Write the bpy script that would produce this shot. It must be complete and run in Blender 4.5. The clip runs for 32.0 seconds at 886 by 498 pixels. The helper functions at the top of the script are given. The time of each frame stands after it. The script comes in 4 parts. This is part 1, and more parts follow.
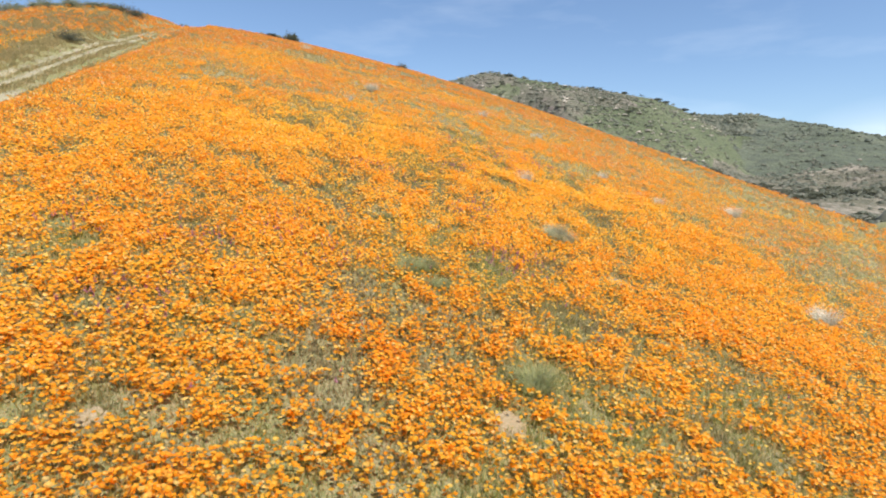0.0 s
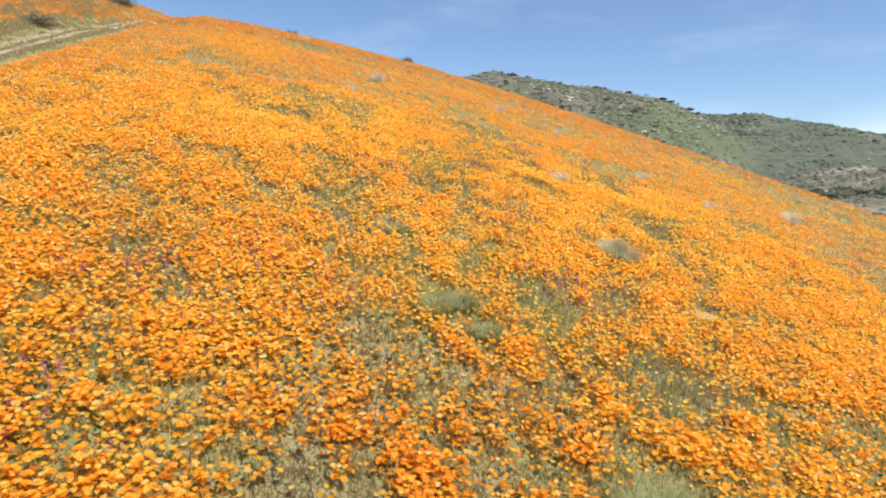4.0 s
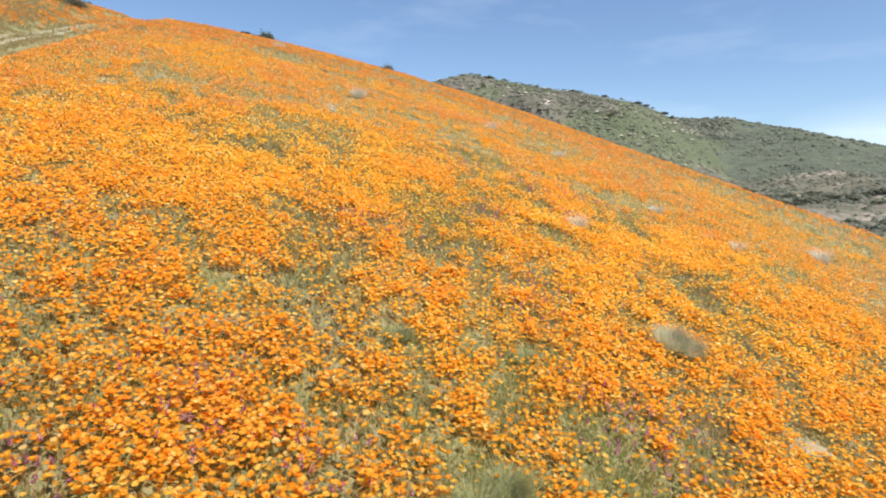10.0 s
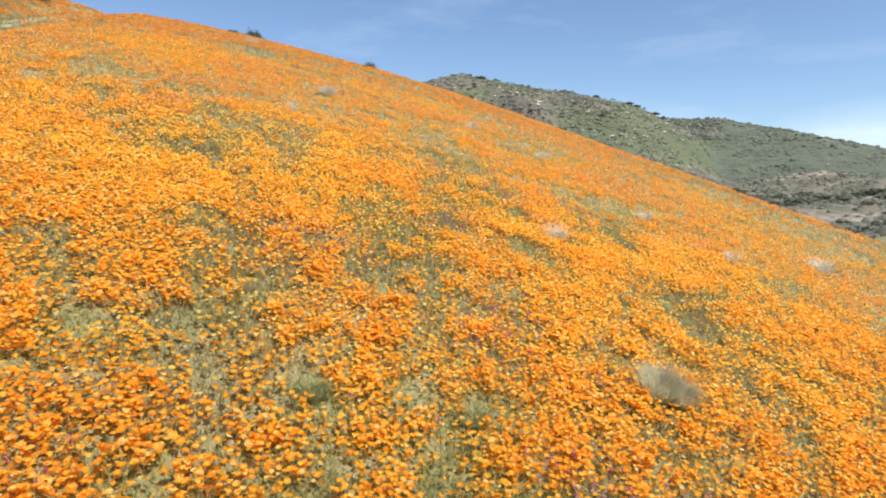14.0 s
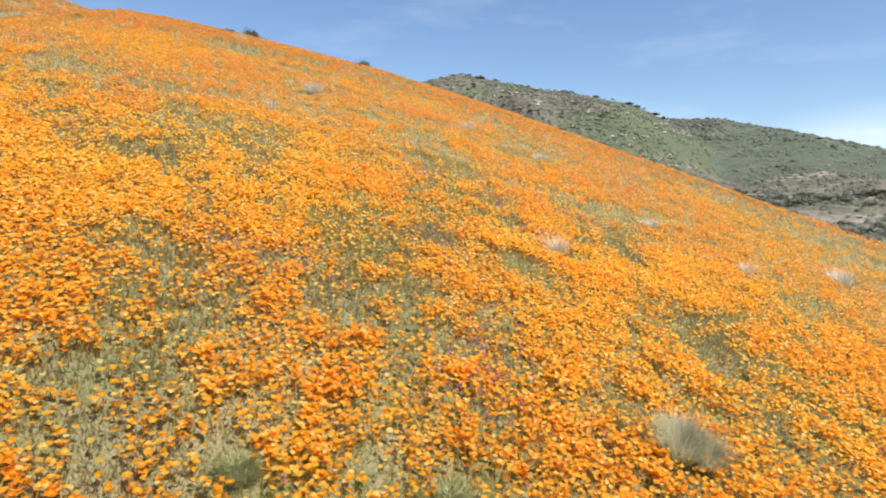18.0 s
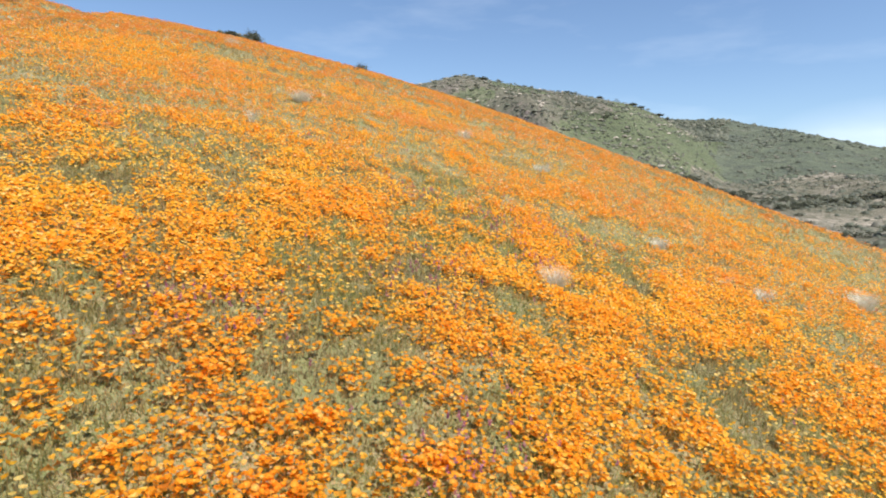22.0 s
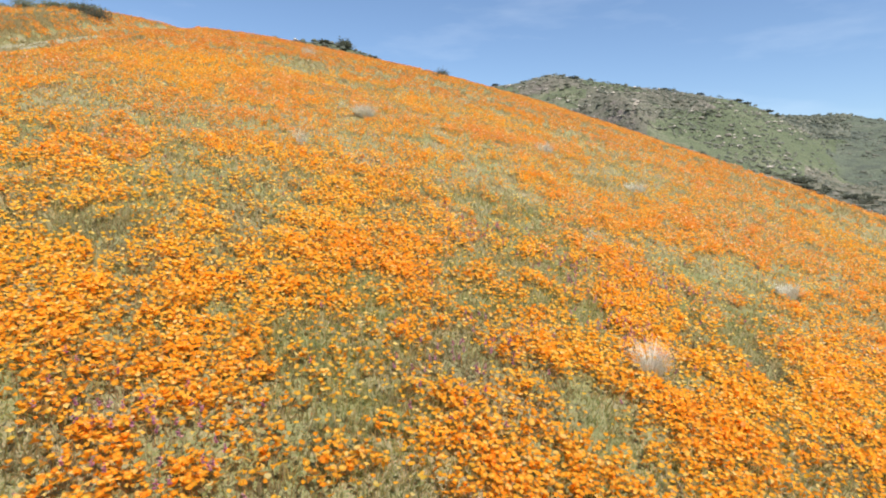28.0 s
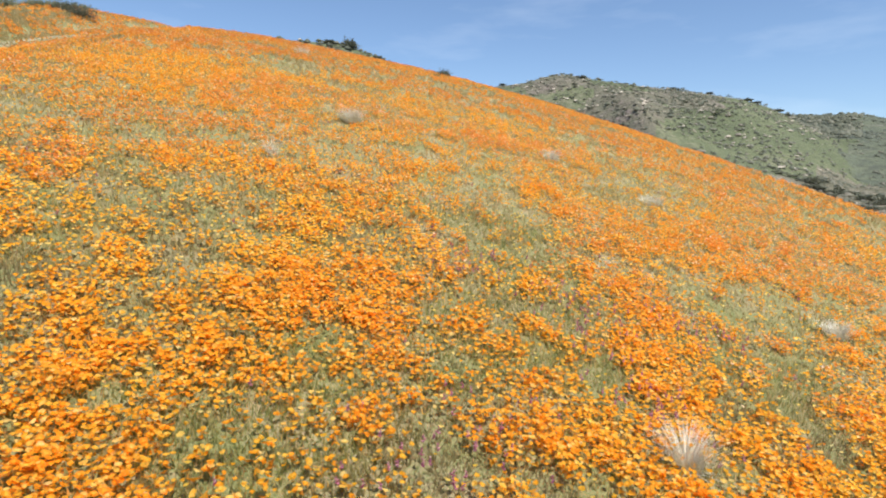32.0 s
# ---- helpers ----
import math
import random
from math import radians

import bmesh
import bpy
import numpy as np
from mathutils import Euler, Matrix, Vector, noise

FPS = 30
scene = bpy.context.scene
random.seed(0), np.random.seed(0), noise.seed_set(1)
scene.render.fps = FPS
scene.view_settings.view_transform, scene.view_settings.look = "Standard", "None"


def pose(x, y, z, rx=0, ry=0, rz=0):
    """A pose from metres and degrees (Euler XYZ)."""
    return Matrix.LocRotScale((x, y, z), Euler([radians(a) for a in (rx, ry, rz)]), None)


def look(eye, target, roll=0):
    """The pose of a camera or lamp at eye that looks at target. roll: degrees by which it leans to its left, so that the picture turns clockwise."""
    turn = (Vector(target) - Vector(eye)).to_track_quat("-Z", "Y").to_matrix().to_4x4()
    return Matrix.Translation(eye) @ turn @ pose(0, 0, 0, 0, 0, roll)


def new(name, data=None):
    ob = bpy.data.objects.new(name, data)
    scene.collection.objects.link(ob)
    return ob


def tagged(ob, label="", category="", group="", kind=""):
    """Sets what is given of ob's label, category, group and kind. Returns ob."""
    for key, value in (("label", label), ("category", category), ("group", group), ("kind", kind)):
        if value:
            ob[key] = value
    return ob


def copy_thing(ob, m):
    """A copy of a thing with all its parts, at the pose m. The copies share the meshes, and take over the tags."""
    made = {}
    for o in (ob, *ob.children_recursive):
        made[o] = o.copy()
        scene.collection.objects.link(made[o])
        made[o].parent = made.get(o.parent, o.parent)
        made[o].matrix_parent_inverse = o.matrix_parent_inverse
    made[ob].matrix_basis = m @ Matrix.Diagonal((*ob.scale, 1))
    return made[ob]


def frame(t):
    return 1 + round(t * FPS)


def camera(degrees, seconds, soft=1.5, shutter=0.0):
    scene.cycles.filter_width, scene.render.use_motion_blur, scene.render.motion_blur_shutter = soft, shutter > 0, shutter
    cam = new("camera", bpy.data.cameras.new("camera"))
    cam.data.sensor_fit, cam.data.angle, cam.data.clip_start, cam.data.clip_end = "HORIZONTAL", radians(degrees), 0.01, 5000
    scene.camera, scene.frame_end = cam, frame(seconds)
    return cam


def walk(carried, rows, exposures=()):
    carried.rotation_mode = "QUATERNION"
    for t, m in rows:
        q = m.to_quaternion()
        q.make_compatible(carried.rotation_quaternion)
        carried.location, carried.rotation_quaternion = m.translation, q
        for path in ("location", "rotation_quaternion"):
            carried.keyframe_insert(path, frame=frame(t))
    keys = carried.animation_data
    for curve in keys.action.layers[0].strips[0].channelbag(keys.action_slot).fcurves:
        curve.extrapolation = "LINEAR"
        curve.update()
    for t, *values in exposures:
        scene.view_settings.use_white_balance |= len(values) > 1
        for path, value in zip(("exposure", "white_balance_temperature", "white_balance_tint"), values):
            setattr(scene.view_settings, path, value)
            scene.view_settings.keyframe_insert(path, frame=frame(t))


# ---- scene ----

# ---- camera and walk ----
cam = camera(75.46, 32.0, soft=1.95)

# seconds, x, y, z, turn to the left, tilt up, lean (degrees)
PATH = [
    (0.0, -0.000, 0.000, -0.001, -0.002, -5.789, 1.034),
    (0.5, -0.028, 0.275, -0.011, 0.041, -5.794, 1.036),
    (1.0, -0.055, 0.576, -0.006, 0.068, -5.789, 1.029),
    (1.5, -0.076, 0.885, 0.010, 0.084, -5.794, 1.025),
    (2.0, -0.123, 1.219, 0.010, 0.082, -5.796, 1.024),
    (2.5, -0.180, 1.557, 0.012, 0.119, -5.794, 1.035),
    (4.5, -0.556, 2.803, 0.130, 0.211, -5.776, 1.041),
    (5.0, -0.661, 3.028, 0.212, 0.232, -5.756, 1.046),
    (5.5, -0.759, 3.205, 0.327, 0.248, -5.745, 1.056),
    (6.0, -0.834, 3.402, 0.476, 0.271, -5.732, 1.060),
    (6.5, -0.886, 3.561, 0.590, 0.275, -5.716, 1.082),
    (7.0, -0.922, 3.730, 0.685, 0.279, -5.690, 1.080),
    (7.5, -0.965, 3.894, 0.789, 0.120, -5.661, 1.092),
    (8.0, -0.994, 4.049, 0.885, -0.654, -5.635, 1.106),
    (8.5, -1.009, 4.225, 0.939, -1.289, -5.623, 1.112),
    (9.0, -1.011, 4.424, 0.946, -1.688, -5.617, 1.110),
    (9.5, -0.979, 4.627, 0.968, -1.940, -5.618, 1.107),
    (10.0, -0.922, 4.807, 1.012, -2.169, -5.620, 1.096),
    (10.5, -0.866, 4.998, 1.038, -2.307, -5.615, 1.086),
    (11.0, -0.803, 5.194, 1.038, -2.431, -5.614, 1.080),
    (11.5, -0.741, 5.413, 1.048, -2.544, -5.618, 1.078),
    (12.0, -0.659, 5.603, 1.049, -2.649, -5.617, 1.068),
    (12.5, -0.563, 5.747, 1.045, -2.715, -5.609, 1.077),
    (13.0, -0.474, 5.887, 1.074, -2.829, -5.601, 1.082),
    (13.5, -0.396, 6.011, 1.131, -2.884, -5.605, 1.086),
    (14.0, -0.315, 6.110, 1.158, -2.906, -5.586, 1.072),
    (14.5, -0.231, 6.203, 1.171, -2.936, -5.581, 1.077),
    (16.5, -0.073, 6.779, 1.129, -2.961, -5.583, 1.083),
    (17.0, -0.066, 6.940, 1.147, -2.964, -5.585, 1.109),
    (17.5, -0.046, 7.095, 1.218, -2.959, -5.574, 1.120),
    (18.0, -0.031, 7.219, 1.289, -2.944, -5.567, 1.105),
    (18.5, -0.010, 7.359, 1.363, -2.957, -5.556, 1.105),
    (19.0, 0.030, 7.485, 1.433, -2.975, -5.550, 1.124),
    (19.5, 0.077, 7.595, 1.473, -2.974, -5.556, 1.122),
    (20.0, 0.113, 7.710, 1.495, -2.982, -5.557, 1.112),
    (20.5, 0.125, 7.829, 1.499, -3.002, -5.552, 1.102),
    (21.0, 0.138, 7.942, 1.513, -3.015, -5.553, 1.101),
    (21.5, 0.179, 8.077, 1.588, -3.020, -5.537, 1.101),
    (22.0, 0.253, 8.185, 1.682, -2.605, -5.518, 1.105),
    (22.5, 0.362, 8.256, 1.783, -2.450, -5.519, 1.103),
    (23.0, 0.425, 8.407, 1.829, -1.591, -5.504, 1.121),
    (23.5, 0.477, 8.563, 1.877, -0.879, -5.510, 1.112),
    (24.0, 0.506, 8.714, 1.918, 0.636, -5.528, 1.111),
    (24.5, 0.513, 8.859, 1.976, 3.164, -5.542, 1.105),
    (25.0, 0.547, 9.034, 2.025, 4.196, -5.548, 1.111),
    (25.5, 0.596, 9.214, 2.069, 4.705, -5.557, 1.114),
    (27.5, 0.642, 10.009, 2.222, 5.950, -5.572, 1.101),
    (28.0, 0.654, 10.136, 2.279, 6.124, -5.572, 1.109),
    (28.5, 0.664, 10.287, 2.361, 6.259, -5.565, 1.105),
    (29.0, 0.705, 10.440, 2.426, 6.402, -5.562, 1.110),
    (29.5, 0.749, 10.615, 2.475, 6.449, -5.560, 1.102),
    (30.0, 0.776, 10.810, 2.524, 6.531, -5.572, 1.100),
    (30.5, 0.801, 11.031, 2.560, 6.608, -5.587, 1.098),
    (31.0, 0.810, 11.259, 2.590, 6.675, -5.588, 1.084),
    (31.5, 0.798, 11.494, 2.609, 6.718, -5.595, 1.096),
    (32.0, 0.780, 11.685, 2.616, 6.821, -5.601, 1.083),
]


def aim(x, y, z, turn, tilt, lean):
    a, b = radians(turn), radians(tilt)
    way = Vector((-math.sin(a) * math.cos(b), math.cos(a) * math.cos(b), math.sin(b)))
    return look((x, y, z), Vector((x, y, z)) + way * 10, lean)


walk(cam, [(row[0], aim(*row[1:])) for row in PATH], exposures=[(0.0, 1.0), (32.0, 1.0)])

# ---- light ----
SUN_UP, SUN_TURN = 60.0, 138.0   # degrees above the horizon; clockwise from +y
up, side = radians(SUN_UP), radians(SUN_TURN)
sun_way = Vector((math.sin(side) * math.cos(up), math.cos(side) * math.cos(up), math.sin(up)))
sun_data = bpy.data.lights.new("sun", "SUN")
sun_data.energy, sun_data.angle, sun_data.color = 3.6, radians(0.53), (1.0, 0.95, 0.87)
sun = new("sun", sun_data)
sun.matrix_world = look(sun_way * 80, (0, 0, 0))

world = bpy.data.worlds.new("sky")
scene.world = world
world.use_nodes = True
wn, wl = world.node_tree.nodes, world.node_tree.links
wn.clear()
sky = wn.new("ShaderNodeTexSky")
sky.sky_type, sky.sun_disc = "NISHITA", False
sky.sun_elevation, sky.sun_rotation = up, side
sky.altitude, sky.air_density, sky.dust_density, sky.ozone_density = 500, 1.0, 0.7, 4.0
coord = wn.new("ShaderNodeTexCoord")
stretch = wn.new("ShaderNodeMapping")
stretch.inputs["Scale"].default_value = (2.2, 2.2, 9.0)
stretch.inputs["Rotation"].default_value = (0.05, 0.16, 0.0)
wisp = wn.new("ShaderNodeTexNoise")
wisp.inputs["Scale"].default_value, wisp.inputs["Detail"].default_value, wisp.inputs["Roughness"].default_value = 1.7, 7, 0.55
thin = wn.new("ShaderNodeMapRange")
thin.inputs["From Min"].default_value, thin.inputs["From Max"].default_value = 0.5, 0.82
thin.inputs["To Max"].default_value = 0.15
cirrus = wn.new("ShaderNodeMix")
cirrus.data_type = "RGBA"
cirrus.inputs[7].default_value = (8.5, 9.0, 9.6, 1)
back = wn.new("ShaderNodeBackground")
back.inputs["Strength"].default_value = 0.081
wout = wn.new("ShaderNodeOutputWorld")
# a bank of bright cloud low over the far hills
bank = wn.new("ShaderNodeVectorMath")
bank.operation = "DISTANCE"
squash = wn.new("ShaderNodeMapping")
squash.inputs["Scale"].default_value = (1.0, 1.0, 3.2)
bank.inputs[1].default_value = (math.sin(radians(41)), math.cos(radians(41)), 3.2 * math.sin(radians(5.2)))
fade = wn.new("ShaderNodeMapRange")
fade.inputs["From Min"].default_value, fade.inputs["From Max"].default_value = 0.18, 0.02
fade.inputs["To Max"].default_value = 0.6
veil = wn.new("ShaderNodeMath")
veil.operation = "MULTIPLY"
both = wn.new("ShaderNodeMath")
both.operation = "ADD"
wl.new(coord.outputs["Generated"], squash.inputs["Vector"])
wl.new(squash.outputs["Vector"], bank.inputs[0])
wl.new(bank.outputs["Value"], fade.inputs["Value"])
wl.new(fade.outputs["Result"], veil.inputs[0])
wl.new(wisp.outputs["Fac"], veil.inputs[1])
wl.new(veil.outputs[0], both.inputs[0])
wl.new(thin.outputs["Result"], both.inputs[1])
wl.new(coord.outputs["Generated"], stretch.inputs["Vector"])
wl.new(stretch.outputs["Vector"], wisp.inputs["Vector"])
wl.new(wisp.outputs["Fac"], thin.inputs["Value"])
wl.new(both.outputs[0], cirrus.inputs[0])
wl.new(sky.outputs["Color"], cirrus.inputs[6])
wl.new(cirrus.outputs[2], back.inputs["Color"])
wl.new(back.outputs["Background"], wout.inputs["Surface"])


# ---- materials ----
def ramp_node(nt, fac, stops):
    node = nt.nodes.new("ShaderNodeValToRGB")
    el = node.color_ramp.elements
    while len(el) < len(stops):
        el.new(0.5)
    for e, (at, col) in zip(el, stops):
        e.position, e.color = at, (*col, 1)
    nt.links.new(fac, node.inputs["Fac"])
    return node.outputs["Color"]


def noise_node(nt, scale, detail=4, rough=0.6, stretch=None):
    geo = nt.nodes.new("ShaderNodeNewGeometry")
    tex = nt.nodes.new("ShaderNodeTexNoise")
    tex.inputs["Scale"].default_value, tex.inputs["Detail"].default_value, tex.inputs["Roughness"].default_value = scale, detail, rough
    if stretch:
        mp = nt.nodes.new("ShaderNodeMapping")
        mp.inputs["Scale"].default_value = stretch
        nt.links.new(geo.outputs["Position"], mp.inputs["Vector"])
        nt.links.new(mp.outputs["Vector"], tex.inputs["Vector"])
    else:
        nt.links.new(geo.outputs["Position"], tex.inputs["Vector"])
    return tex.outputs["Fac"]


def mixed(nt, fac, a, b):
    node = nt.nodes.new("ShaderNodeMix")
    node.data_type = "RGBA"
    for value, sock in ((fac, node.inputs[0]), (a, node.inputs[6]), (b, node.inputs[7])):
        if isinstance(value, (int, float)):
            sock.default_value = value
        elif isinstance(value, tuple):
            sock.default_value = (*value, 1)
        else:
            nt.links.new(value, sock)
    return node.outputs[2]


def fresh(name):
    m = bpy.data.materials.new(name)
    m.use_nodes = True
    nt = m.node_tree
    nt.nodes.clear()
    return m, nt, nt.nodes.new("ShaderNodeOutputMaterial")


def leafy(name, stops, through_share=0.35, rough=0.6, single=False, drifts=None, size=0.28):
    """A thin leaf or petal: colour from each piece's own random value, some light passing through. drifts: a second palette that takes over in patches."""
    m, nt, out = fresh(name)
    if single:
        pick = nt.nodes.new("ShaderNodeObjectInfo").outputs["Random"]
    else:
        pick = nt.nodes.new("ShaderNodeNewGeometry").outputs["Random Per Island"]
    col = ramp_node(nt, pick, stops)
    if drifts:
        where = ramp_node(nt, noise_node(nt, size, 3, 0.55), [(0.40, (0, 0, 0)), (0.60, (1, 1, 1))])
        col = mixed(nt, where, col, ramp_node(nt, pick, drifts))
    grain = noise_node(nt, 55, 3)
    shade = nt.nodes.new("ShaderNodeHueSaturation")
    amount = nt.nodes.new("ShaderNodeMapRange")
    amount.inputs["To Min"].default_value, amount.inputs["To Max"].default_value = 0.75, 1.25
    nt.links.new(grain, amount.inputs["Value"])
    nt.links.new(amount.outputs["Result"], shade.inputs["Value"])
    nt.links.new(col, shade.inputs["Color"])
    bsdf = nt.nodes.new("ShaderNodeBsdfPrincipled")
    bsdf.inputs["Roughness"].default_value = rough
    bsdf.inputs["Specular IOR Level"].default_value = 0.3
    tr = nt.nodes.new("ShaderNodeBsdfTranslucent")
    mix = nt.nodes.new("ShaderNodeMixShader")
    mix.inputs[0].default_value = through_share
    nt.links.new(shade.outputs["Color"], bsdf.inputs["Base Color"])
    nt.links.new(shade.outputs["Color"], tr.inputs["Color"])
    nt.links.new(bsdf.outputs[0], mix.inputs[1])
    nt.links.new(tr.outputs[0], mix.inputs[2])
    nt.links.new(mix.outputs[0], out.inputs["Surface"])
    return m


def earthy(name, stops, scales, bump=0.3, fine=None):
    """Ground: two scales of noise through a ramp, a fine second ramp over it, and relief."""
    m, nt, out = fresh(name)
    big, small = noise_node(nt, scales[0], 5), noise_node(nt, scales[1], 6, 0.7)
    add = nt.nodes.new("ShaderNodeMath")
    add.operation = "MULTIPLY_ADD"
    add.inputs[1].default_value = 0.55
    nt.links.new(big, add.inputs[0])
    half = nt.nodes.new("ShaderNodeMath")
    half.operation = "MULTIPLY"
    half.inputs[1].default_value = 0.45
    nt.links.new(small, half.inputs[0])
    nt.links.new(half.outputs[0], add.inputs[2])
    col = ramp_node(nt, add.outputs[0], stops)
    if fine:
        col = mixed(nt, ramp_node(nt, noise_node(nt, scales[2], 3, 0.6), [(0.5, (0, 0, 0)), (0.62, (1, 1, 1))]), col, fine)
    bsdf = nt.nodes.new("ShaderNodeBsdfPrincipled")
    bsdf.inputs["Roughness"].default_value = 0.92
    bsdf.inputs["Specular IOR Level"].default_value = 0.15
    bp = nt.nodes.new("ShaderNodeBump")
    bp.inputs["Strength"].default_value, bp.inputs["Distance"].default_value = bump, 1.0 / scales[1]
    nt.links.new(small, bp.inputs["Height"])
    nt.links.new(bp.outputs[0], bsdf.inputs["Normal"])
    nt.links.new(col, bsdf.inputs["Base Color"])
    nt.links.new(bsdf.outputs[0], out.inputs["Surface"])
    return m


# the palest end stops paint bright glints on petals into the ramps
POPPY = [(0.0, (0.900, 0.399, 0.030)), (0.35, (0.930, 0.498, 0.042)), (0.7, (0.950, 0.598, 0.075)), (0.9, (0.960, 0.697, 0.160)), (1.0, (0.960, 0.788, 0.340))]
POPPY_WARM = [(0.0, (0.860, 0.316, 0.029)), (0.4, (0.900, 0.407, 0.038)), (0.75, (0.920, 0.499, 0.058)), (0.93, (0.940, 0.621, 0.132)), (1.0, (0.950, 0.743, 0.348))]
# duller palette up the slope: haze and shaded petal sides put into colour
POPPY_HAZED = [(0.0, (0.743, 0.257, 0.059)), (0.4, (0.800, 0.328, 0.077)), (0.75, (0.829, 0.408, 0.109)), (0.92, (0.865, 0.551, 0.245)), (1.0, (0.885, 0.694, 0.560))]
GREEN = [(0.0, (0.221, 0.264, 0.085)), (0.35, (0.337, 0.367, 0.125)), (0.65, (0.455, 0.438, 0.177)), (0.85, (0.611, 0.503, 0.264)), (1.0, (0.780, 0.632, 0.385))]
mat_poppy = leafy("poppy_petal", POPPY, 0.75, drifts=POPPY_WARM)
mat_poppy_one = leafy("poppy_petal_near", POPPY, 0.7, single=True, drifts=POPPY_WARM)
# the next two carry the haze of distance in their petal colour
mat_poppy_mid = leafy("poppy_petal_middle_hazed", POPPY_HAZED, 0.7, drifts=POPPY_WARM, size=0.2)
mat_poppy_far = leafy("poppy_petal_upper_hazed", POPPY_HAZED, 0.7, drifts=[(0.0, (0.760, 0.285, 0.059)), (0.5, (0.820, 0.376, 0.076)), (0.85, (0.870, 0.479, 0.116)), (1.0, (0.920, 0.708, 0.297))], size=0.2)
mat_poppy_lit_inside = leafy("poppy_petal_lit_inside", [(0.0, (0.920, 0.424, 0.026)), (0.4, (0.940, 0.523, 0.045)), (0.8, (0.950, 0.613, 0.090)), (1.0, (0.960, 0.713, 0.247))], 0.6)
mat_poppy_lone = leafy("poppy_petal_pale", [(0.0, (0.91, 0.43, 0.025)), (0.4, (0.93, 0.54, 0.05)), (0.75, (0.95, 0.66, 0.12)), (1.0, (0.95, 0.79, 0.36))], 0.75)
# deep orange with the shaded, light-through gaps between heads put into it
mat_poppy_gap_shade = leafy("poppy_petal_gap_shade", [(0.0, (0.660, 0.324, 0.072)), (0.5, (0.820, 0.389, 0.048)), (1.0, (0.900, 0.475, 0.048))], 0.8)
mat_green = leafy("meadow_green", GREEN, 0.75, drifts=[(0.0, (0.22, 0.19, 0.085)), (0.4, (0.32, 0.26, 0.13)), (0.8, (0.46, 0.36, 0.20)), (1.0, (0.60, 0.48, 0.30))], size=0.5)
# the orange stops paint warm light through the petals onto the leaves
mat_plant = leafy("poppy_leaf_warm_lit", [(0.0, (0.345, 0.356, 0.120)), (0.5, (0.483, 0.437, 0.168)), (0.8, (0.690, 0.494, 0.180)), (1.0, (0.874, 0.517, 0.132))], 0.72)
mat_dry_green = leafy("upper_meadow_grass", [(0.0, (0.297, 0.270, 0.110)), (0.4, (0.424, 0.343, 0.160)), (0.75, (0.551, 0.416, 0.198)), (1.0, (0.678, 0.510, 0.297))], 0.68)
mat_purple = leafy("owl_clover", [(0.0, (0.36, 0.12, 0.19)), (0.6, (0.48, 0.20, 0.28)), (1.0, (0.62, 0.34, 0.38))], 0.4)
mat_sage = leafy("sage_leaf", [(0.0, (0.42, 0.42, 0.23)), (0.5, (0.58, 0.56, 0.36)), (1.0, (0.74, 0.69, 0.50))], 0.6)
mat_straw = leafy("straw", [(0.0, (0.493, 0.448, 0.325)), (0.5, (0.672, 0.627, 0.504)), (1.0, (0.840, 0.806, 0.706))], 0.3)
mat_weed = leafy("weed_leaf", [(0.0, (0.299, 0.328, 0.147)), (0.6, (0.438, 0.447, 0.211)), (1.0, (0.576, 0.555, 0.316))], 0.6)
# shrub and chaparral leaves lightened and greyed: distance haze put into their colour
mat_dark = leafy("shrub_leaf", [(0.0, (0.111, 0.120, 0.083)), (0.6, (0.150, 0.159, 0.111)), (1.0, (0.208, 0.208, 0.156))], 0.35)
mat_chaparral = leafy("chaparral_leaf_hazed", [(0.0, (0.095, 0.104, 0.074)), (0.5, (0.13, 0.141, 0.10)), (0.85, (0.18, 0.175, 0.132)), (1.0, (0.25, 0.225, 0.18))], 0.3)
mat_back_scrub = leafy("far_chaparral_leaf", [(0.0, (0.10, 0.115, 0.088)), (0.6, (0.135, 0.15, 0.11)), (1.0, (0.18, 0.185, 0.14))], 0.35)
mat_brush = leafy("brush_leaf", [(0.0, (0.203, 0.223, 0.142)), (0.6, (0.284, 0.297, 0.203)), (1.0, (0.405, 0.385, 0.277))], 0.45)
mat_wood = earthy("shrub_wood", [(0.3, (0.10, 0.075, 0.05)), (0.7, (0.2, 0.16, 0.11))], (6, 40), 0.5)
mat_field = earthy("field_soil", [(0.32, (0.175, 0.197, 0.077)), (0.45, (0.238, 0.231, 0.105)), (0.55, (0.301, 0.253, 0.143)), (0.68, (0.407, 0.316, 0.215))], (1.1, 22, 40), 0.9, (0.161, 0.179, 0.068))
# far hill soil shifted to bluish grey, haze included in the ramp
mat_hill = earthy("far_hill_soil_hazed", [(0.34, (0.102, 0.101, 0.074)), (0.45, (0.130, 0.130, 0.089)), (0.54, (0.161, 0.145, 0.113)), (0.61, (0.224, 0.181, 0.160)), (0.68, (0.395, 0.312, 0.288))], (0.023, 0.223, 0.567), 0.5, (0.116, 0.110, 0.084))
mat_meadow_hill = earthy("grassy_hill", [(0.36, (0.071, 0.085, 0.052)), (0.46, (0.097, 0.116, 0.063)), (0.55, (0.124, 0.140, 0.078)), (0.66, (0.205, 0.194, 0.135))], (0.032, 0.281, 0.540), 0.5, (0.099, 0.113, 0.067))
# darker soil that paints the shade of the hill's left-facing slope
mat_gully_shade = earthy("gully_shade_soil", [(0.36, (0.056, 0.066, 0.053)), (0.46, (0.072, 0.084, 0.066)), (0.55, (0.090, 0.102, 0.078)), (0.66, (0.13, 0.13, 0.105))], (0.02, 0.15, 0.3), 0.5, (0.060, 0.070, 0.055))
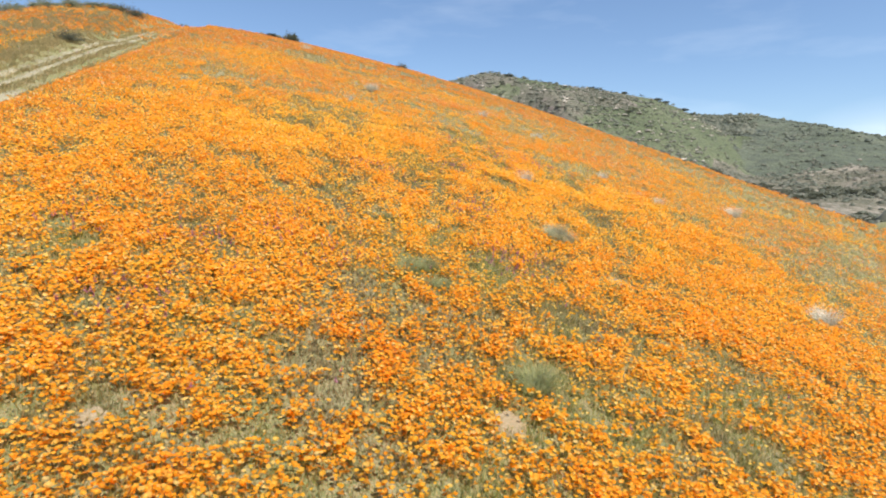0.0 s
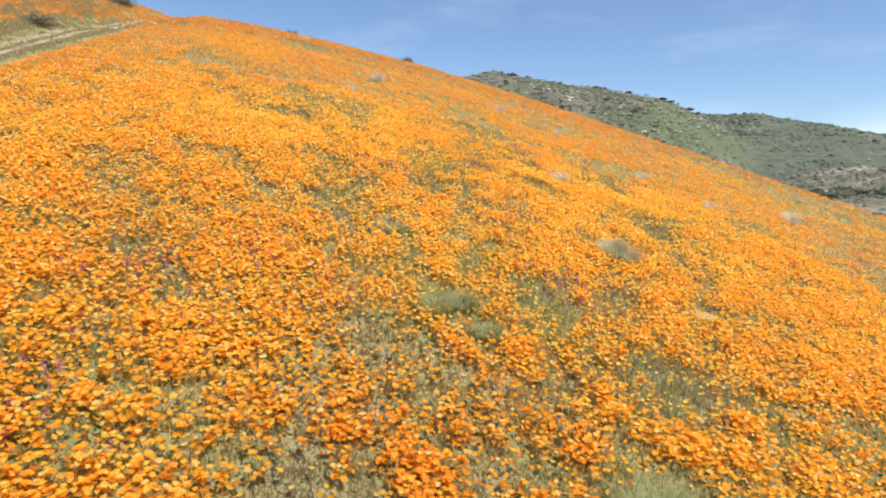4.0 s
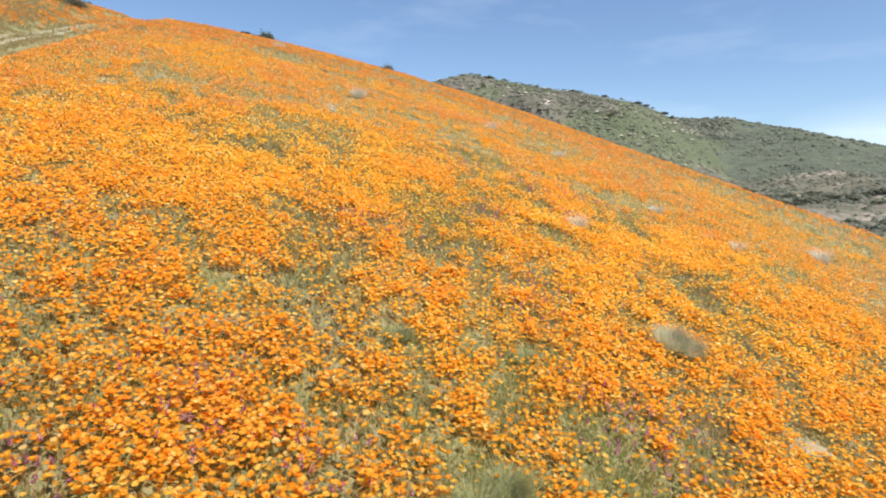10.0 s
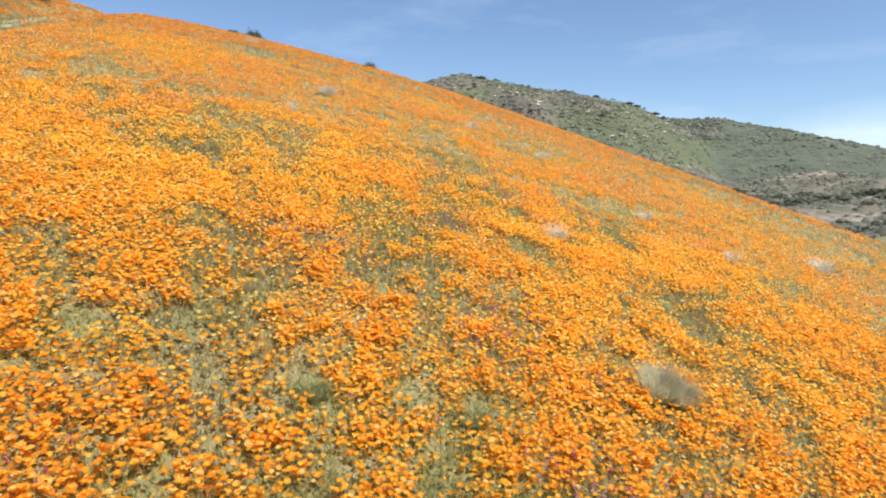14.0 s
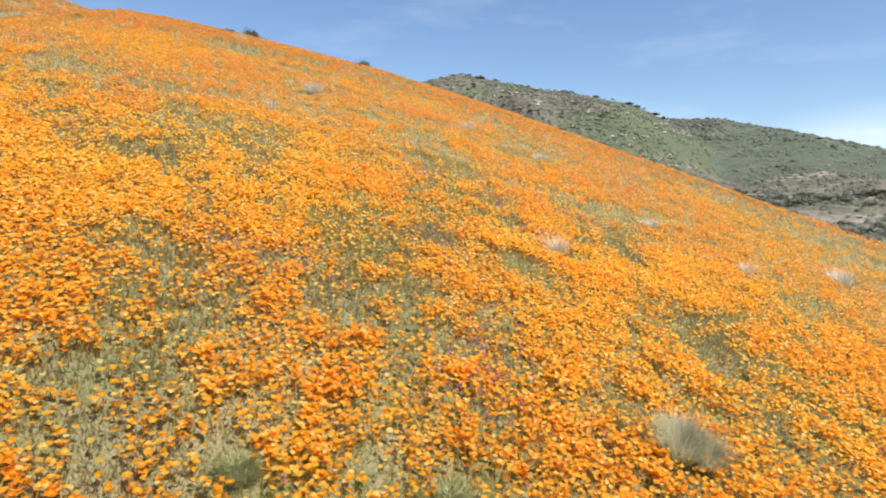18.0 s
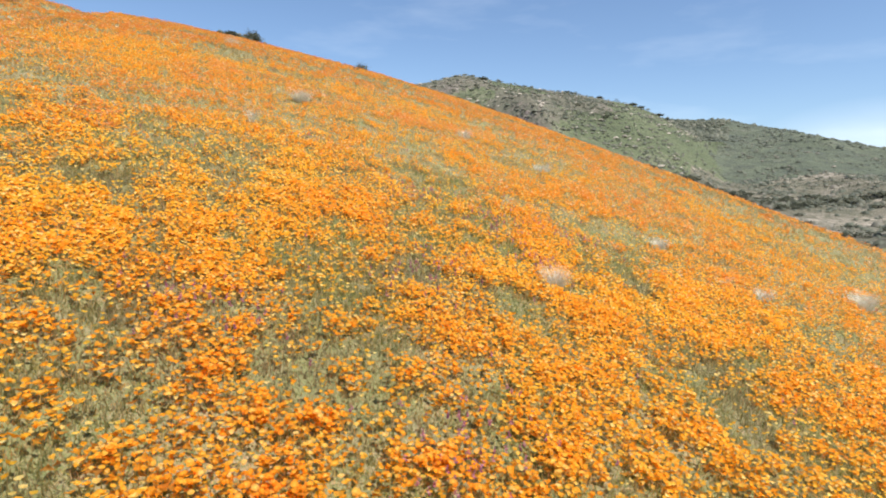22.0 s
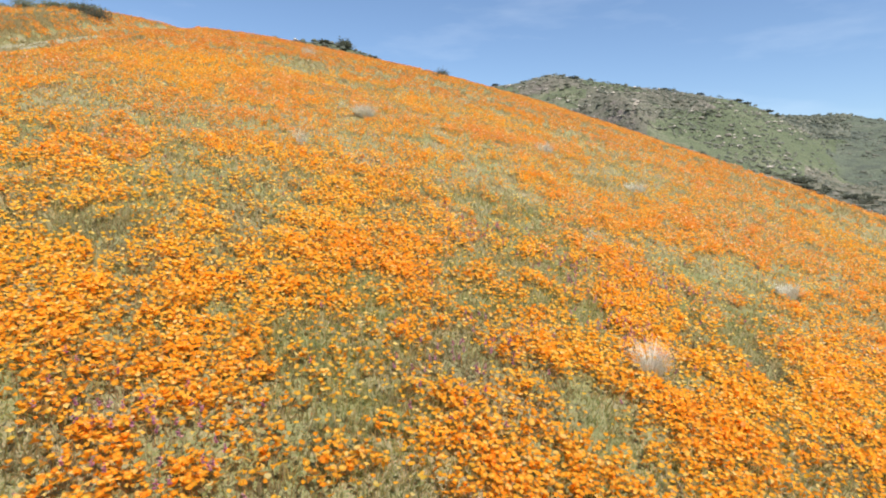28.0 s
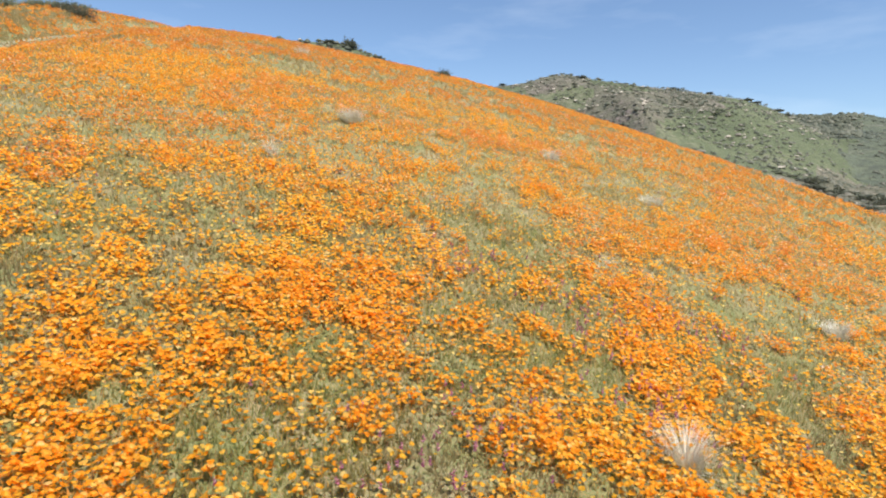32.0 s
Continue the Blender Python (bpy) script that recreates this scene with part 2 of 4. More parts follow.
mat_back_hill = earthy("scrubby_hill", [(0.36, (0.071, 0.081, 0.064)), (0.46, (0.088, 0.102, 0.074)), (0.55, (0.108, 0.124, 0.083)), (0.66, (0.151, 0.148, 0.120))], (0.009, 0.087, 0.217), 0.45, (0.076, 0.085, 0.065))
mat_valley = earthy("valley_soil", [(0.36, (0.101, 0.101, 0.069)), (0.45, (0.141, 0.134, 0.095)), (0.52, (0.202, 0.180, 0.136)), (0.58, (0.317, 0.277, 0.220)), (0.64, (0.440, 0.387, 0.317))], (0.044, 0.264, 0.704), 0.6, (0.114, 0.111, 0.075))
mat_track = earthy("track_dirt", [(0.34, (0.204, 0.186, 0.110)), (0.48, (0.324, 0.288, 0.198)), (0.62, (0.456, 0.402, 0.294))], (0.8, 9, 30), 0.5, (0.228, 0.210, 0.120))
mat_bare = earthy("bare_soil", [(0.3, (0.27, 0.20, 0.12)), (0.55, (0.39, 0.30, 0.195)), (0.75, (0.48, 0.385, 0.27))], (2.5, 30, 60), 0.7, (0.24, 0.20, 0.10))
mat_rock = earthy("pale_rock", [(0.3, (0.34, 0.29, 0.23)), (0.7, (0.52, 0.47, 0.40))], (0.4, 3), 0.6)


# ---- the lie of the land ----
rng = np.random.default_rng(11)
LATTICE = rng.random((256, 256))


def value_noise(x, y, size):
    """Smooth noise from 0 to 1 with features about size metres wide."""
    u, w = np.asarray(x, float) / size + 57.3, np.asarray(y, float) / size + 91.7
    i, j = np.floor(u).astype(int), np.floor(w).astype(int)
    a, b = u - i, w - j
    a, b = a * a * (3 - 2 * a), b * b * (3 - 2 * b)
    g = lambda p, q: LATTICE[p % 256, q % 256]
    return (g(i, j) * (1 - a) + g(i + 1, j) * a) * (1 - b) + (g(i, j + 1) * (1 - a) + g(i + 1, j + 1) * a) * b


def step(a, b, v):
    s = np.clip((v - a) / (b - a), 0, 1)
    return s * s * (3 - 2 * s)


# the poppy hill: height by powers of x / 20 and (y - 20) / 20
HILL = {(0, 0): 1.9713, (0, 1): 5.6338, (0, 2): 0.0000, (0, 3): -0.3218, (0, 4): 0.0045, (1, 0): -5.3293, (1, 1): -0.5876, (1, 2): 1.3125, (1, 3): -0.6634, (2, 0): -0.6680, (2, 1): 1.4879, (2, 2): -1.3942, (3, 0): 2.0023, (3, 1): -1.8714, (4, 0): -0.7476}


def poppy_hill(x, y):
    u, w = x / 20, (y - 20) / 20
    return sum(k * u ** i * w ** j for (i, j), k in HILL.items())


# skylines: bearing in degrees clockwise from +y, and their rise in degrees seen from the path
SPUR_AZ = (-180, -75, -50, -40, -32, -28, -25, -16, -13.8, -12.2, -8, -4, 0, 6, 60, 180)
SPUR_UP = (2, 5, 11, 12.6, 13.6, 14.0, 14.1, 14.05, 13.4, 12.9, 10.8, 8, 5, 1, -3, 2)
FRONT_AZ = (-180, -30, -12, -2.5, 1, 3.3, 4.6, 7.5, 11, 14.5, 17, 19.6, 22, 24, 26, 28, 31, 34, 60, 180)
FRONT_UP = (1, 6, 9.4, 10.4, 10.85, 11.45, 11.55, 11.0, 10.4, 9.85, 9.4, 8.85, 8.0, 6.8, 5.6, 4.2, 2.0, 0, -2, 1)
BACK_AZ = (-180, 0, 15, 20, 24.8, 26.5, 28, 30, 33.5, 37, 40, 50, 75, 180)
BACK_UP = (1, 4, 7, 7.6, 7.15, 7.05, 7.1, 6.6, 5.85, 4.75, 4.0, 3.0, 2.0, 1)


def far_land(x, y):
    dx, dy = x, y - 7
    d, az = np.hypot(dx, dy), np.degrees(np.arctan2(dx, dy))
    rough = (value_noise(x, y, 62) - 0.5) * 15 + (value_noise(x, y, 27) - 0.5) * 7 + (value_noise(x, y, 11) - 0.5) * 2.5
    ridges = 1 - 2 * np.abs(value_noise(az * 5.2 + 0.42 * d, 0.2 * d, 36) - 0.5)
    rough = rough * 0.75 + (ridges - 0.6) * 17
    base = np.interp(d, (0, 40, 80, 147, 213, 260, 320, 560, 1600, 4500), (-4, -9, -15, -5, 5, 11, 12, 8, -25, -60))
    z = base + rough * 0.22 * step(40, 120, d)
    for D, width, azs, ups in ((152, 80, SPUR_AZ, SPUR_UP), (330, 170, FRONT_AZ, FRONT_UP), (500, 250, BACK_AZ, BACK_UP)):
        crest = D * np.tan(np.radians(np.interp(az, azs, ups))) + 1.0
        foot = np.interp(D - width, (0, 72, 160, 250), (-4, -13, -3, 9))
        lift = np.where(d < D, (d - (D - width)) / width, 1 - (d - D) / (1.5 * width))
        lift = np.clip(lift, -0.4, 1)
        hump = foot + (crest - foot) * (1.12 * lift - 0.12 * lift ** 3) + rough * np.where(d < D, np.clip(1 - np.abs(lift - 0.45) * 2.1, 0, 1), 0) * (min(D, 330) / 330) * (0.6 if D > 400 else 1)
        z = np.maximum(z, hump)
    return z


def track_x(y):
    """The middle line of the dirt track."""
    return np.interp(y, (-13, 7, 13, 17.5, 22.4, 27.3, 31, 35, 46, 60), (-10.2, -10.9, -11.5, -12.3, -13.2, -14.2, -15.2, -16.4, -19.8, -24))


def land(x, y):
    """The height of the ground."""
    x, y = np.asarray(x, float), np.asarray(y, float)
    d, az = np.hypot(x, y - 7), np.degrees(np.arctan2(x, y - 7))
    edge = np.interp(az, (-180, -120, -70, -45, -25, 0, 20, 40, 60, 100, 180), (16, 16, 36, 64, 63, 53, 44, 32, 27, 19, 16))
    t = step(edge, edge + 30, d)
    near = poppy_hill(np.clip(x, -54, 40), np.clip(y, -16, 84))
    # behind the path the hill runs out in a plain slope
    near = np.where(y < 0, np.maximum(near, poppy_hill(np.clip(x, -54, 40), 0 * y) + 0.35 * y), near)
    left = step(-15, -27, x) * step(19, 5, y)
    near = near * (1 - left) + left * (0.8 + 0.12 * (y - 7))
    # the shoulder behind the track
    near = near + 1.85 * np.clip((-1.8 - (x - track_x(y))) / 11, 0, 1) ** 0.6 * step(20, 42, y)
    bumps = (value_noise(x, y, 1.1) - 0.5) * 0.07 + (value_noise(x, y, 3.7) - 0.5) * 0.10
    off = x - track_x(y)
    near = near - 0.24 * step(-2.2, -1.2, off) * step(1.8, 1.0, off)
    return (near - 0.17 + bumps) * (1 - t) + far_land(x, y) * t


def land1(x, y):
    return float(land(np.array([x]), np.array([y]))[0])


# ---- mesh helpers ----
def mesh_of(name, verts, faces, mat, smooth=False):
    me = bpy.data.meshes.new(name)
    verts, faces = np.ascontiguousarray(verts, np.float32), np.ascontiguousarray(faces, np.int32)
    n, k = faces.shape
    me.vertices.add(len(verts))
    me.vertices.foreach_set("co", verts.ravel())
    me.loops.add(n * k)
    me.loops.foreach_set("vertex_index", faces.ravel())
    me.polygons.add(n)
    me.polygons.foreach_set("loop_start", np.arange(0, n * k, k, dtype=np.int32))
    if smooth:
        me.polygons.foreach_set("use_smooth", np.ones(n, bool))
    me.materials.append(mat)
    me.update(calc_edges=True)
    return me


def spread(tv, tf, pos, turn, scale, tilt=None, lean=None):
    """Copies of a small triangle mesh: turned about z, tilted by tilt towards lean, scaled (one number or three each) and moved."""
    n = len(pos)
    scale = np.asarray(scale, float)
    if scale.ndim == 1:
        scale = scale[:, None]
    v = tv[None] * scale[:, None, :]
    c, s = np.cos(turn)[:, None], np.sin(turn)[:, None]
    x, y, z = v[..., 0] * c - v[..., 1] * s, v[..., 0] * s + v[..., 1] * c, v[..., 2]
    if tilt is not None:
        cl, sl = np.cos(lean)[:, None], np.sin(lean)[:, None]
        ct, st = np.cos(tilt)[:, None], np.sin(tilt)[:, None]
        a, b = x * cl + y * sl, -x * sl + y * cl
        a, z = a * ct + z * st, -a * st + z * ct
        x, y = a * cl - b * sl, a * sl + b * cl
    out = np.stack([x, y, z], -1) + pos[:, None, :]
    faces = tf[None] + (np.arange(n) * len(tv))[:, None, None]
    return out.reshape(-1, 3), faces.reshape(-1, 3)


def gather(pieces):
    vs, fs, at = [], [], 0
    for v, f in pieces:
        vs.append(v)
        fs.append(f + at)
        at += len(v)
    return np.concatenate(vs), np.concatenate(fs)


def piece(name, me, parent=None, label=""):
    ob = new(name, me)
    if parent:
        ob.parent = parent
    return tagged(ob, label)


def cup(petals, opening, rows):
    """A poppy's bowl of petals, rim radius about 1, foot at the origin. rows 0: two facets a petal; 1: one facet; 2: bowed petals with a cleft rim; 3: one bowl with a scalloped rim."""
    v, f = [(0, 0, 0)], []
    for k in range(petals):
        a, half = math.tau * k / petals, math.pi / petals * 1.12
        rim, high = math.sin(opening), math.cos(opening)
        wob = 1 + 0.12 * math.sin(k * 2.4 + petals)
        if rows == 0:
            i = len(v)
            v += [(0.92 * rim * math.cos(a - half), 0.92 * rim * math.sin(a - half), 0.58 * high), (0.92 * rim * math.cos(a + half), 0.92 * rim * math.sin(a + half), 0.58 * high), (1.06 * rim * math.cos(a), 1.06 * rim * math.sin(a), high * wob)]
            f += [(0, i, i + 1), (i, i + 2, i + 1)]
        elif rows == 3:
            # one closed bowl with a scalloped rim
            out, top = (1.0, high) if k % 2 == 0 else (0.90, 0.80 * high * wob)
            v.append((out * rim * math.cos(a), out * rim * math.sin(a), top))
            f.append((0, 1 + k, 1 + (k + 1) % petals))
        elif rows == 1:
            i = len(v)
            v += [(rim * math.cos(a - half), rim * math.sin(a - half), high * wob), (rim * math.cos(a + half), rim * math.sin(a + half), high * wob)]
            f.append((0, i, i + 1))
        else:
            i = len(v)
            for r, z, spread_by in ((0.62 * rim + 0.10, 0.50 * high, 0.95), (1.0 * rim, 1.0 * high * wob, 0.85)):
                v += [(r * math.cos(a - half * spread_by), r * math.sin(a - half * spread_by), z), (r * math.cos(a + half * spread_by), r * math.sin(a + half * spread_by), z)]
            v.append((1.10 * rim * math.cos(a), 1.10 * rim * math.sin(a), 0.99 * high * wob + 0.03))
            f += [(0, i, i + 1), (i, i + 2, i + 3), (i, i + 3, i + 1), (i + 2, i + 4, i + 3)]
    return np.array(v, float), np.array(f, int)


def blade(bend=0.35, kinks=2):
    """A grass blade 1 high and 1 wide at its foot, bowing along +x."""
    v, f = [], []
    for k in range(kinks):
        t = k / kinks
        v += [(bend * t * t, -0.5 * (1 - t * 0.6), t), (bend * t * t, 0.5 * (1 - t * 0.6), t)]
    v.append((bend, 0, 1))
    for k in range(kinks - 1):
        f += [(2 * k, 2 * k + 1, 2 * k + 3), (2 * k, 2 * k + 3, 2 * k + 2)]
    f.append((2 * kinks - 2, 2 * kinks - 1, 2 * kinks))
    return np.array(v, float), np.array(f, int)


# ---- ground ----
front = np.radians(np.arange(-64, 64, 0.7))
rest = np.radians(np.arange(64, 296, 4.0))
angles = np.concatenate([front, rest])
radii = np.concatenate([[0.0], np.geomspace(0.5, 80, 130), np.geomspace(82, 680, 110), np.geomspace(730, 4300, 12)])
AA, RR = np.meshgrid(angles, radii[1:])
gx, gy = RR * np.sin(AA), 7 + RR * np.cos(AA)
gv = np.stack([gx, gy, land(gx, gy)], -1).reshape(-1, 3)
na, nr = len(angles), len(radii) - 1
i, j = np.meshgrid(np.arange(nr - 1), np.arange(na), indexing="ij")
q = np.stack([i * na + j, i * na + (j + 1) % na, (i + 1) * na + (j + 1) % na, (i + 1) * na + j], -1).reshape(-1, 4)[:, ::-1]
cap = np.stack([np.full(na, len(gv)), np.arange(na), (np.arange(na) + 1) % na], -1)
gv = np.vstack([gv, [[0, 7, land1(0, 7)]]])
tri = np.concatenate([q[:, [0, 1, 2]], q[:, [0, 2, 3]], cap])
ground_me = mesh_of("ground", gv, tri, mat_field, smooth=True)
ground_me.materials.append(mat_hill)
mid = gv[tri].mean(1)
ground_me.materials.append(mat_valley)
far_d, far_az = np.hypot(mid[:, 0], mid[:, 1] - 7), np.degrees(np.arctan2(mid[:, 0], mid[:, 1] - 7))
floor_to = np.interp(far_az, (8, 16, 22, 28, 40), (80, 140, 185, 250, 255)) + 40 * (value_noise(mid[:, 0], mid[:, 1], 16) - 0.5)
ragged = 9 * (value_noise(mid[:, 0], mid[:, 1], 34) - 0.5) + 5 * (value_noise(mid[:, 0], mid[:, 1], 12) - 0.5)
sort = np.where(((far_d > 333) & (far_az > 15)) | (far_az + 0.3 * ragged > 28), 4, np.where((far_az + ragged > 16.5) | (value_noise(mid[:, 0] + 300, mid[:, 1], 30) > 0.66), 3, 1))
sort = np.where((far_az > 8) & (far_az < 70) & (far_d < floor_to), 2, sort)
ground_me.materials.append(mat_meadow_hill)
ground_me.materials.append(mat_back_hill)
ground_me.materials.append(mat_gully_shade)
# dense scrub in the gully between the two far hills, slope shade painted in
sort = np.where((sort == 4) & (far_d > 333) & (far_az + 0.5 * ragged < 28), 5, sort)
ground_me.polygons.foreach_set("material_index", np.where(far_d < 75, 0, sort).astype(np.int32))
ground = tagged(new("ground", ground_me), "grassy hillside soil rising to scrubby hills", "ground", kind="structure")


def rut(offset, half, ys):
    """A worn wheel rut: a strip with rounded edges, a little above the soil."""
    v, f = [], []
    for k, y in enumerate(ys):
        w = half * (0.6 + 0.8 * value_noise(y, offset * 9, 0.9)) * (1 - 0.6 * float(step(22, 32, y)))
        for s, h in ((-1, -0.03), (-0.75, 0.02), (0, 0.012), (0.75, 0.02), (1, -0.03)):
            x = float(track_x(y)) + offset * (1 - 0.5 * float(step(22, 34, y))) + s * w + 0.12 * (value_noise(y, offset * 5, 2.3) - 0.5)
            v.append((x, y, land1(x, y) + h))
        if k:
            a, b = 5 * (k - 1), 5 * k
            f += [(a + c, a + c + 1, b + c + 1, b + c) for c in range(4)]
    return mesh_of("rut", np.array(v), np.array(f), mat_track, smooth=True)


track = tagged(new("dirt_track"), "pale two-rut dirt track with a grassy middle", "track", kind="structure")
for off, wide, y_from, y_to in ((-1.15, 0.30, -10, 34), (-0.45, 0.17, 15.5, 30), (0.45, 0.24, -10, 16.5)):
    piece("rut", rut(off, wide, np.arange(y_from, y_to, 0.5)), track)


# ---- where the flowers stand ----
# thin places among the flowers, up the slope: x, y, half width, half depth, how bare
THIN_A = [(-2.19, 4.48, 0.48, 0.13, 0.8), (-2.74, 4.53, 0.41, 0.18, 0.9), (-1.37, 4.72, 0.57, 0.16, 0.8), (-0.39, 4.76, 0.47, 0.12, 0.7), (-3.22, 4.88, 0.33, 0.18, 0.5), (-1.58, 5.09, 0.31, 0.14, 0.8), (1.2, 5.22, 0.37, 0.17, 0.8), (-1.03, 5.35, 0.31, 0.12, 0.8), (-0.56, 5.57, 0.21, 0.13, 0.6), (1.87, 5.6, 0.29, 0.32, 0.7), (-1.22, 5.78, 0.28, 0.17, 0.8), (-2.42, 5.98, 0.36, 0.14, 0.8), (1.39, 5.99, 0.36, 0.33, 0.7), (2.44, 6.07, 0.32, 0.35, 0.7), (-3.96, 6.18, 0.41, 0.24, 0.7), (3.41, 6.18, 0.56, 0.53, 0.8), (-2.61, 6.44, 0.32, 0.19, 0.7), (-3.27, 6.48, 0.54, 0.17, 0.5)]
THIN_B = [(2.38, 6.53, 0.47, 0.42, 0.8), (-1.4, 6.56, 0.25, 0.18, 0.5), (4.16, 7.24, 0.49, 0.53, 0.8), (-4.81, 7.31, 0.57, 0.42, 0.6), (-3.84, 7.31, 0.35, 0.21, 0.9), (0.48, 7.47, 0.21, 0.26, 0.7), (-1.01, 7.71, 0.36, 0.3, 0.7), (1.62, 7.88, 0.46, 0.3, 0.8), (2.89, 7.89, 0.32, 0.4, 0.8), (4.06, 7.97, 0.52, 0.33, 0.6), (-3.24, 8.18, 0.32, 0.15, 0.9), (-2.41, 8.2, 0.17, 0.08, 0.9), (1.31, 8.28, 0.47, 0.55, 0.8), (0.07, 8.46, 0.47, 0.5, 0.6), (0.64, 8.64, 0.32, 0.41, 0.5), (-3.72, 8.65, 0.4, 0.23, 0.9), (-3.41, 8.87, 0.2, 0.16, 0.8), (0.12, 8.9, 0.24, 0.18, 0.7)]
THIN_C = [(-3.83, 9.02, 0.21, 0.09, 0.4), (-1.51, 9.19, 0.24, 0.12, 0.7), (0.67, 9.37, 0.54, 0.33, 0.9), (-1.2, 9.38, 0.4, 0.26, 0.7), (-4.03, 9.48, 0.29, 0.18, 0.8), (-3.37, 9.49, 0.33, 0.11, 0.4), (1.59, 9.59, 0.3, 0.31, 0.8), (-4.07, 9.89, 0.37, 0.26, 0.7), (0.96, 9.93, 0.48, 0.26, 0.8), (-0.13, 10.02, 0.29, 0.25, 0.8), (-0.9, 10.04, 0.34, 0.31, 0.7), (-4.66, 10.1, 0.39, 0.2, 0.6), (2.01, 10.21, 0.4, 0.54, 0.8), (-1.94, 10.35, 0.29, 0.17, 0.8), (1.14, 10.45, 0.19, 0.55, 0.7), (-1.26, 10.55, 0.3, 0.18, 0.6), (-4.95, 10.64, 0.57, 0.48, 0.7), (-2.05, 10.74, 0.46, 0.18, 0.85)]
THIN_D = [(-1.9, 10.86, 0.57, 0.33, 0.8), (3.6, 10.94, 0.24, 0.25, 0.6), (-1.81, 10.98, 0.17, 0.13, 0.9), (-0.39, 10.99, 0.19, 0.21, 0.8), (4.35, 11.01, 0.26, 0.64, 0.7), (-0.3, 11.08, 0.21, 0.08, 0.8), (-2.57, 11.27, 0.24, 0.15, 0.7), (0.29, 11.29, 0.22, 0.13, 0.8), (-2, 11.4, 0.28, 0.31, 0.9), (-2.44, 11.65, 0.4, 0.17, 0.8), (0.77, 11.72, 0.14, 0.22, 0.7), (1.53, 11.76, 0.2, 0.17, 0.8), (4, 12, 0.54, 0.56, 0.6), (0.48, 12.01, 0.25, 0.25, 0.8), (-1.93, 12.01, 0.21, 0.12, 0.6), (-2.22, 12.21, 0.27, 0.08, 0.9), (-0.15, 12.32, 0.1, 0.21, 0.5), (3.72, 12.41, 0.4, 0.29, 0.8)]
THIN_E = [(-1.98, 12.42, 0.31, 0.59, 0.8), (-2.26, 12.6, 0.34, 0.42, 0.8), (-1.82, 12.62, 0.22, 0.18, 0.4), (-0.87, 12.68, 0.39, 0.09, 0.9), (-2.65, 12.73, 0.25, 0.14, 0.7), (0.95, 12.86, 0.35, 0.36, 0.8), (0.27, 12.89, 0.57, 0.39, 0.7), (3.76, 12.91, 0.42, 0.46, 0.8), (1.9, 12.94, 0.12, 0.4, 0.6), (-0.29, 12.98, 0.23, 0.22, 0.7), (-1.5, 12.99, 0.14, 0.14, 0.7), (-0.83, 13.02, 0.41, 0.27, 0.9), (-2.57, 13.19, 0.25, 0.21, 0.6), (-1.68, 13.26, 0.2, 0.22, 0.8), (-3.34, 13.31, 0.27, 0.2, 0.8), (-0.57, 13.35, 0.29, 0.21, 0.9), (-0.81, 13.55, 0.3, 0.23, 0.8), (-0.18, 13.55, 0.44, 0.66, 0.7)]
THIN_F = [(0.81, 13.56, 0.38, 0.24, 0.8), (3.69, 13.67, 0.3, 0.4, 0.8), (-3.21, 13.99, 0.29, 0.22, 0.7), (-1.92, 14.05, 0.28, 0.11, 0.4), (4.87, 14.13, 0.45, 0.59, 0.5), (-0.77, 14.3, 0.35, 0.41, 0.8), (3.79, 14.52, 0.48, 0.27, 0.9), (-0.38, 14.64, 0.52, 0.24, 0.8), (3.06, 14.68, 0.13, 0.36, 0.7), (9.89, 14.73, 0.69, 1.71, 0.6), (3.56, 14.81, 0.41, 0.38, 0.6), (3.96, 14.9, 0.43, 0.72, 0.8), (-1.08, 14.99, 0.23, 0.12, 0.8), (0.71, 15.05, 0.37, 0.18, 0.8), (-0.2, 15.1, 0.31, 0.12, 0.9), (4.34, 15.11, 0.47, 1.04, 0.7), (2, 15.19, 0.33, 0.29, 0.7), (-1.37, 15.22, 0.29, 0.2, 0.7)]
THIN_G = [(-0.34, 15.23, 0.39, 0.56, 0.8), (1.46, 15.24, 0.39, 0.26, 0.9), (-2.62, 15.34, 0.22, 0.18, 0.8), (1.09, 15.36, 0.26, 0.2, 0.8), (0.07, 15.43, 0.32, 0.2, 0.8), (0.51, 15.44, 0.19, 0.14, 0.8), (-0.25, 15.47, 0.28, 0.14, 0.9), (-0.01, 15.54, 0.53, 0.28, 0.8), (3.55, 15.69, 0.27, 0.59, 0.7), (1.65, 15.7, 0.51, 0.38, 0.7), (-3.09, 15.79, 0.36, 0.23, 0.7), (0.45, 15.8, 0.34, 0.29, 0.8), (-0.1, 15.82, 0.25, 0.17, 0.8), (1.68, 15.88, 0.21, 0.17, 0.8), (1.96, 15.97, 0.29, 0.24, 0.7), (-4.72, 16.01, 0.52, 0.28, 0.7), (-0.8, 16.01, 0.52, 0.4, 0.6), (1.14, 16.03, 0.21, 0.17, 0.6)]
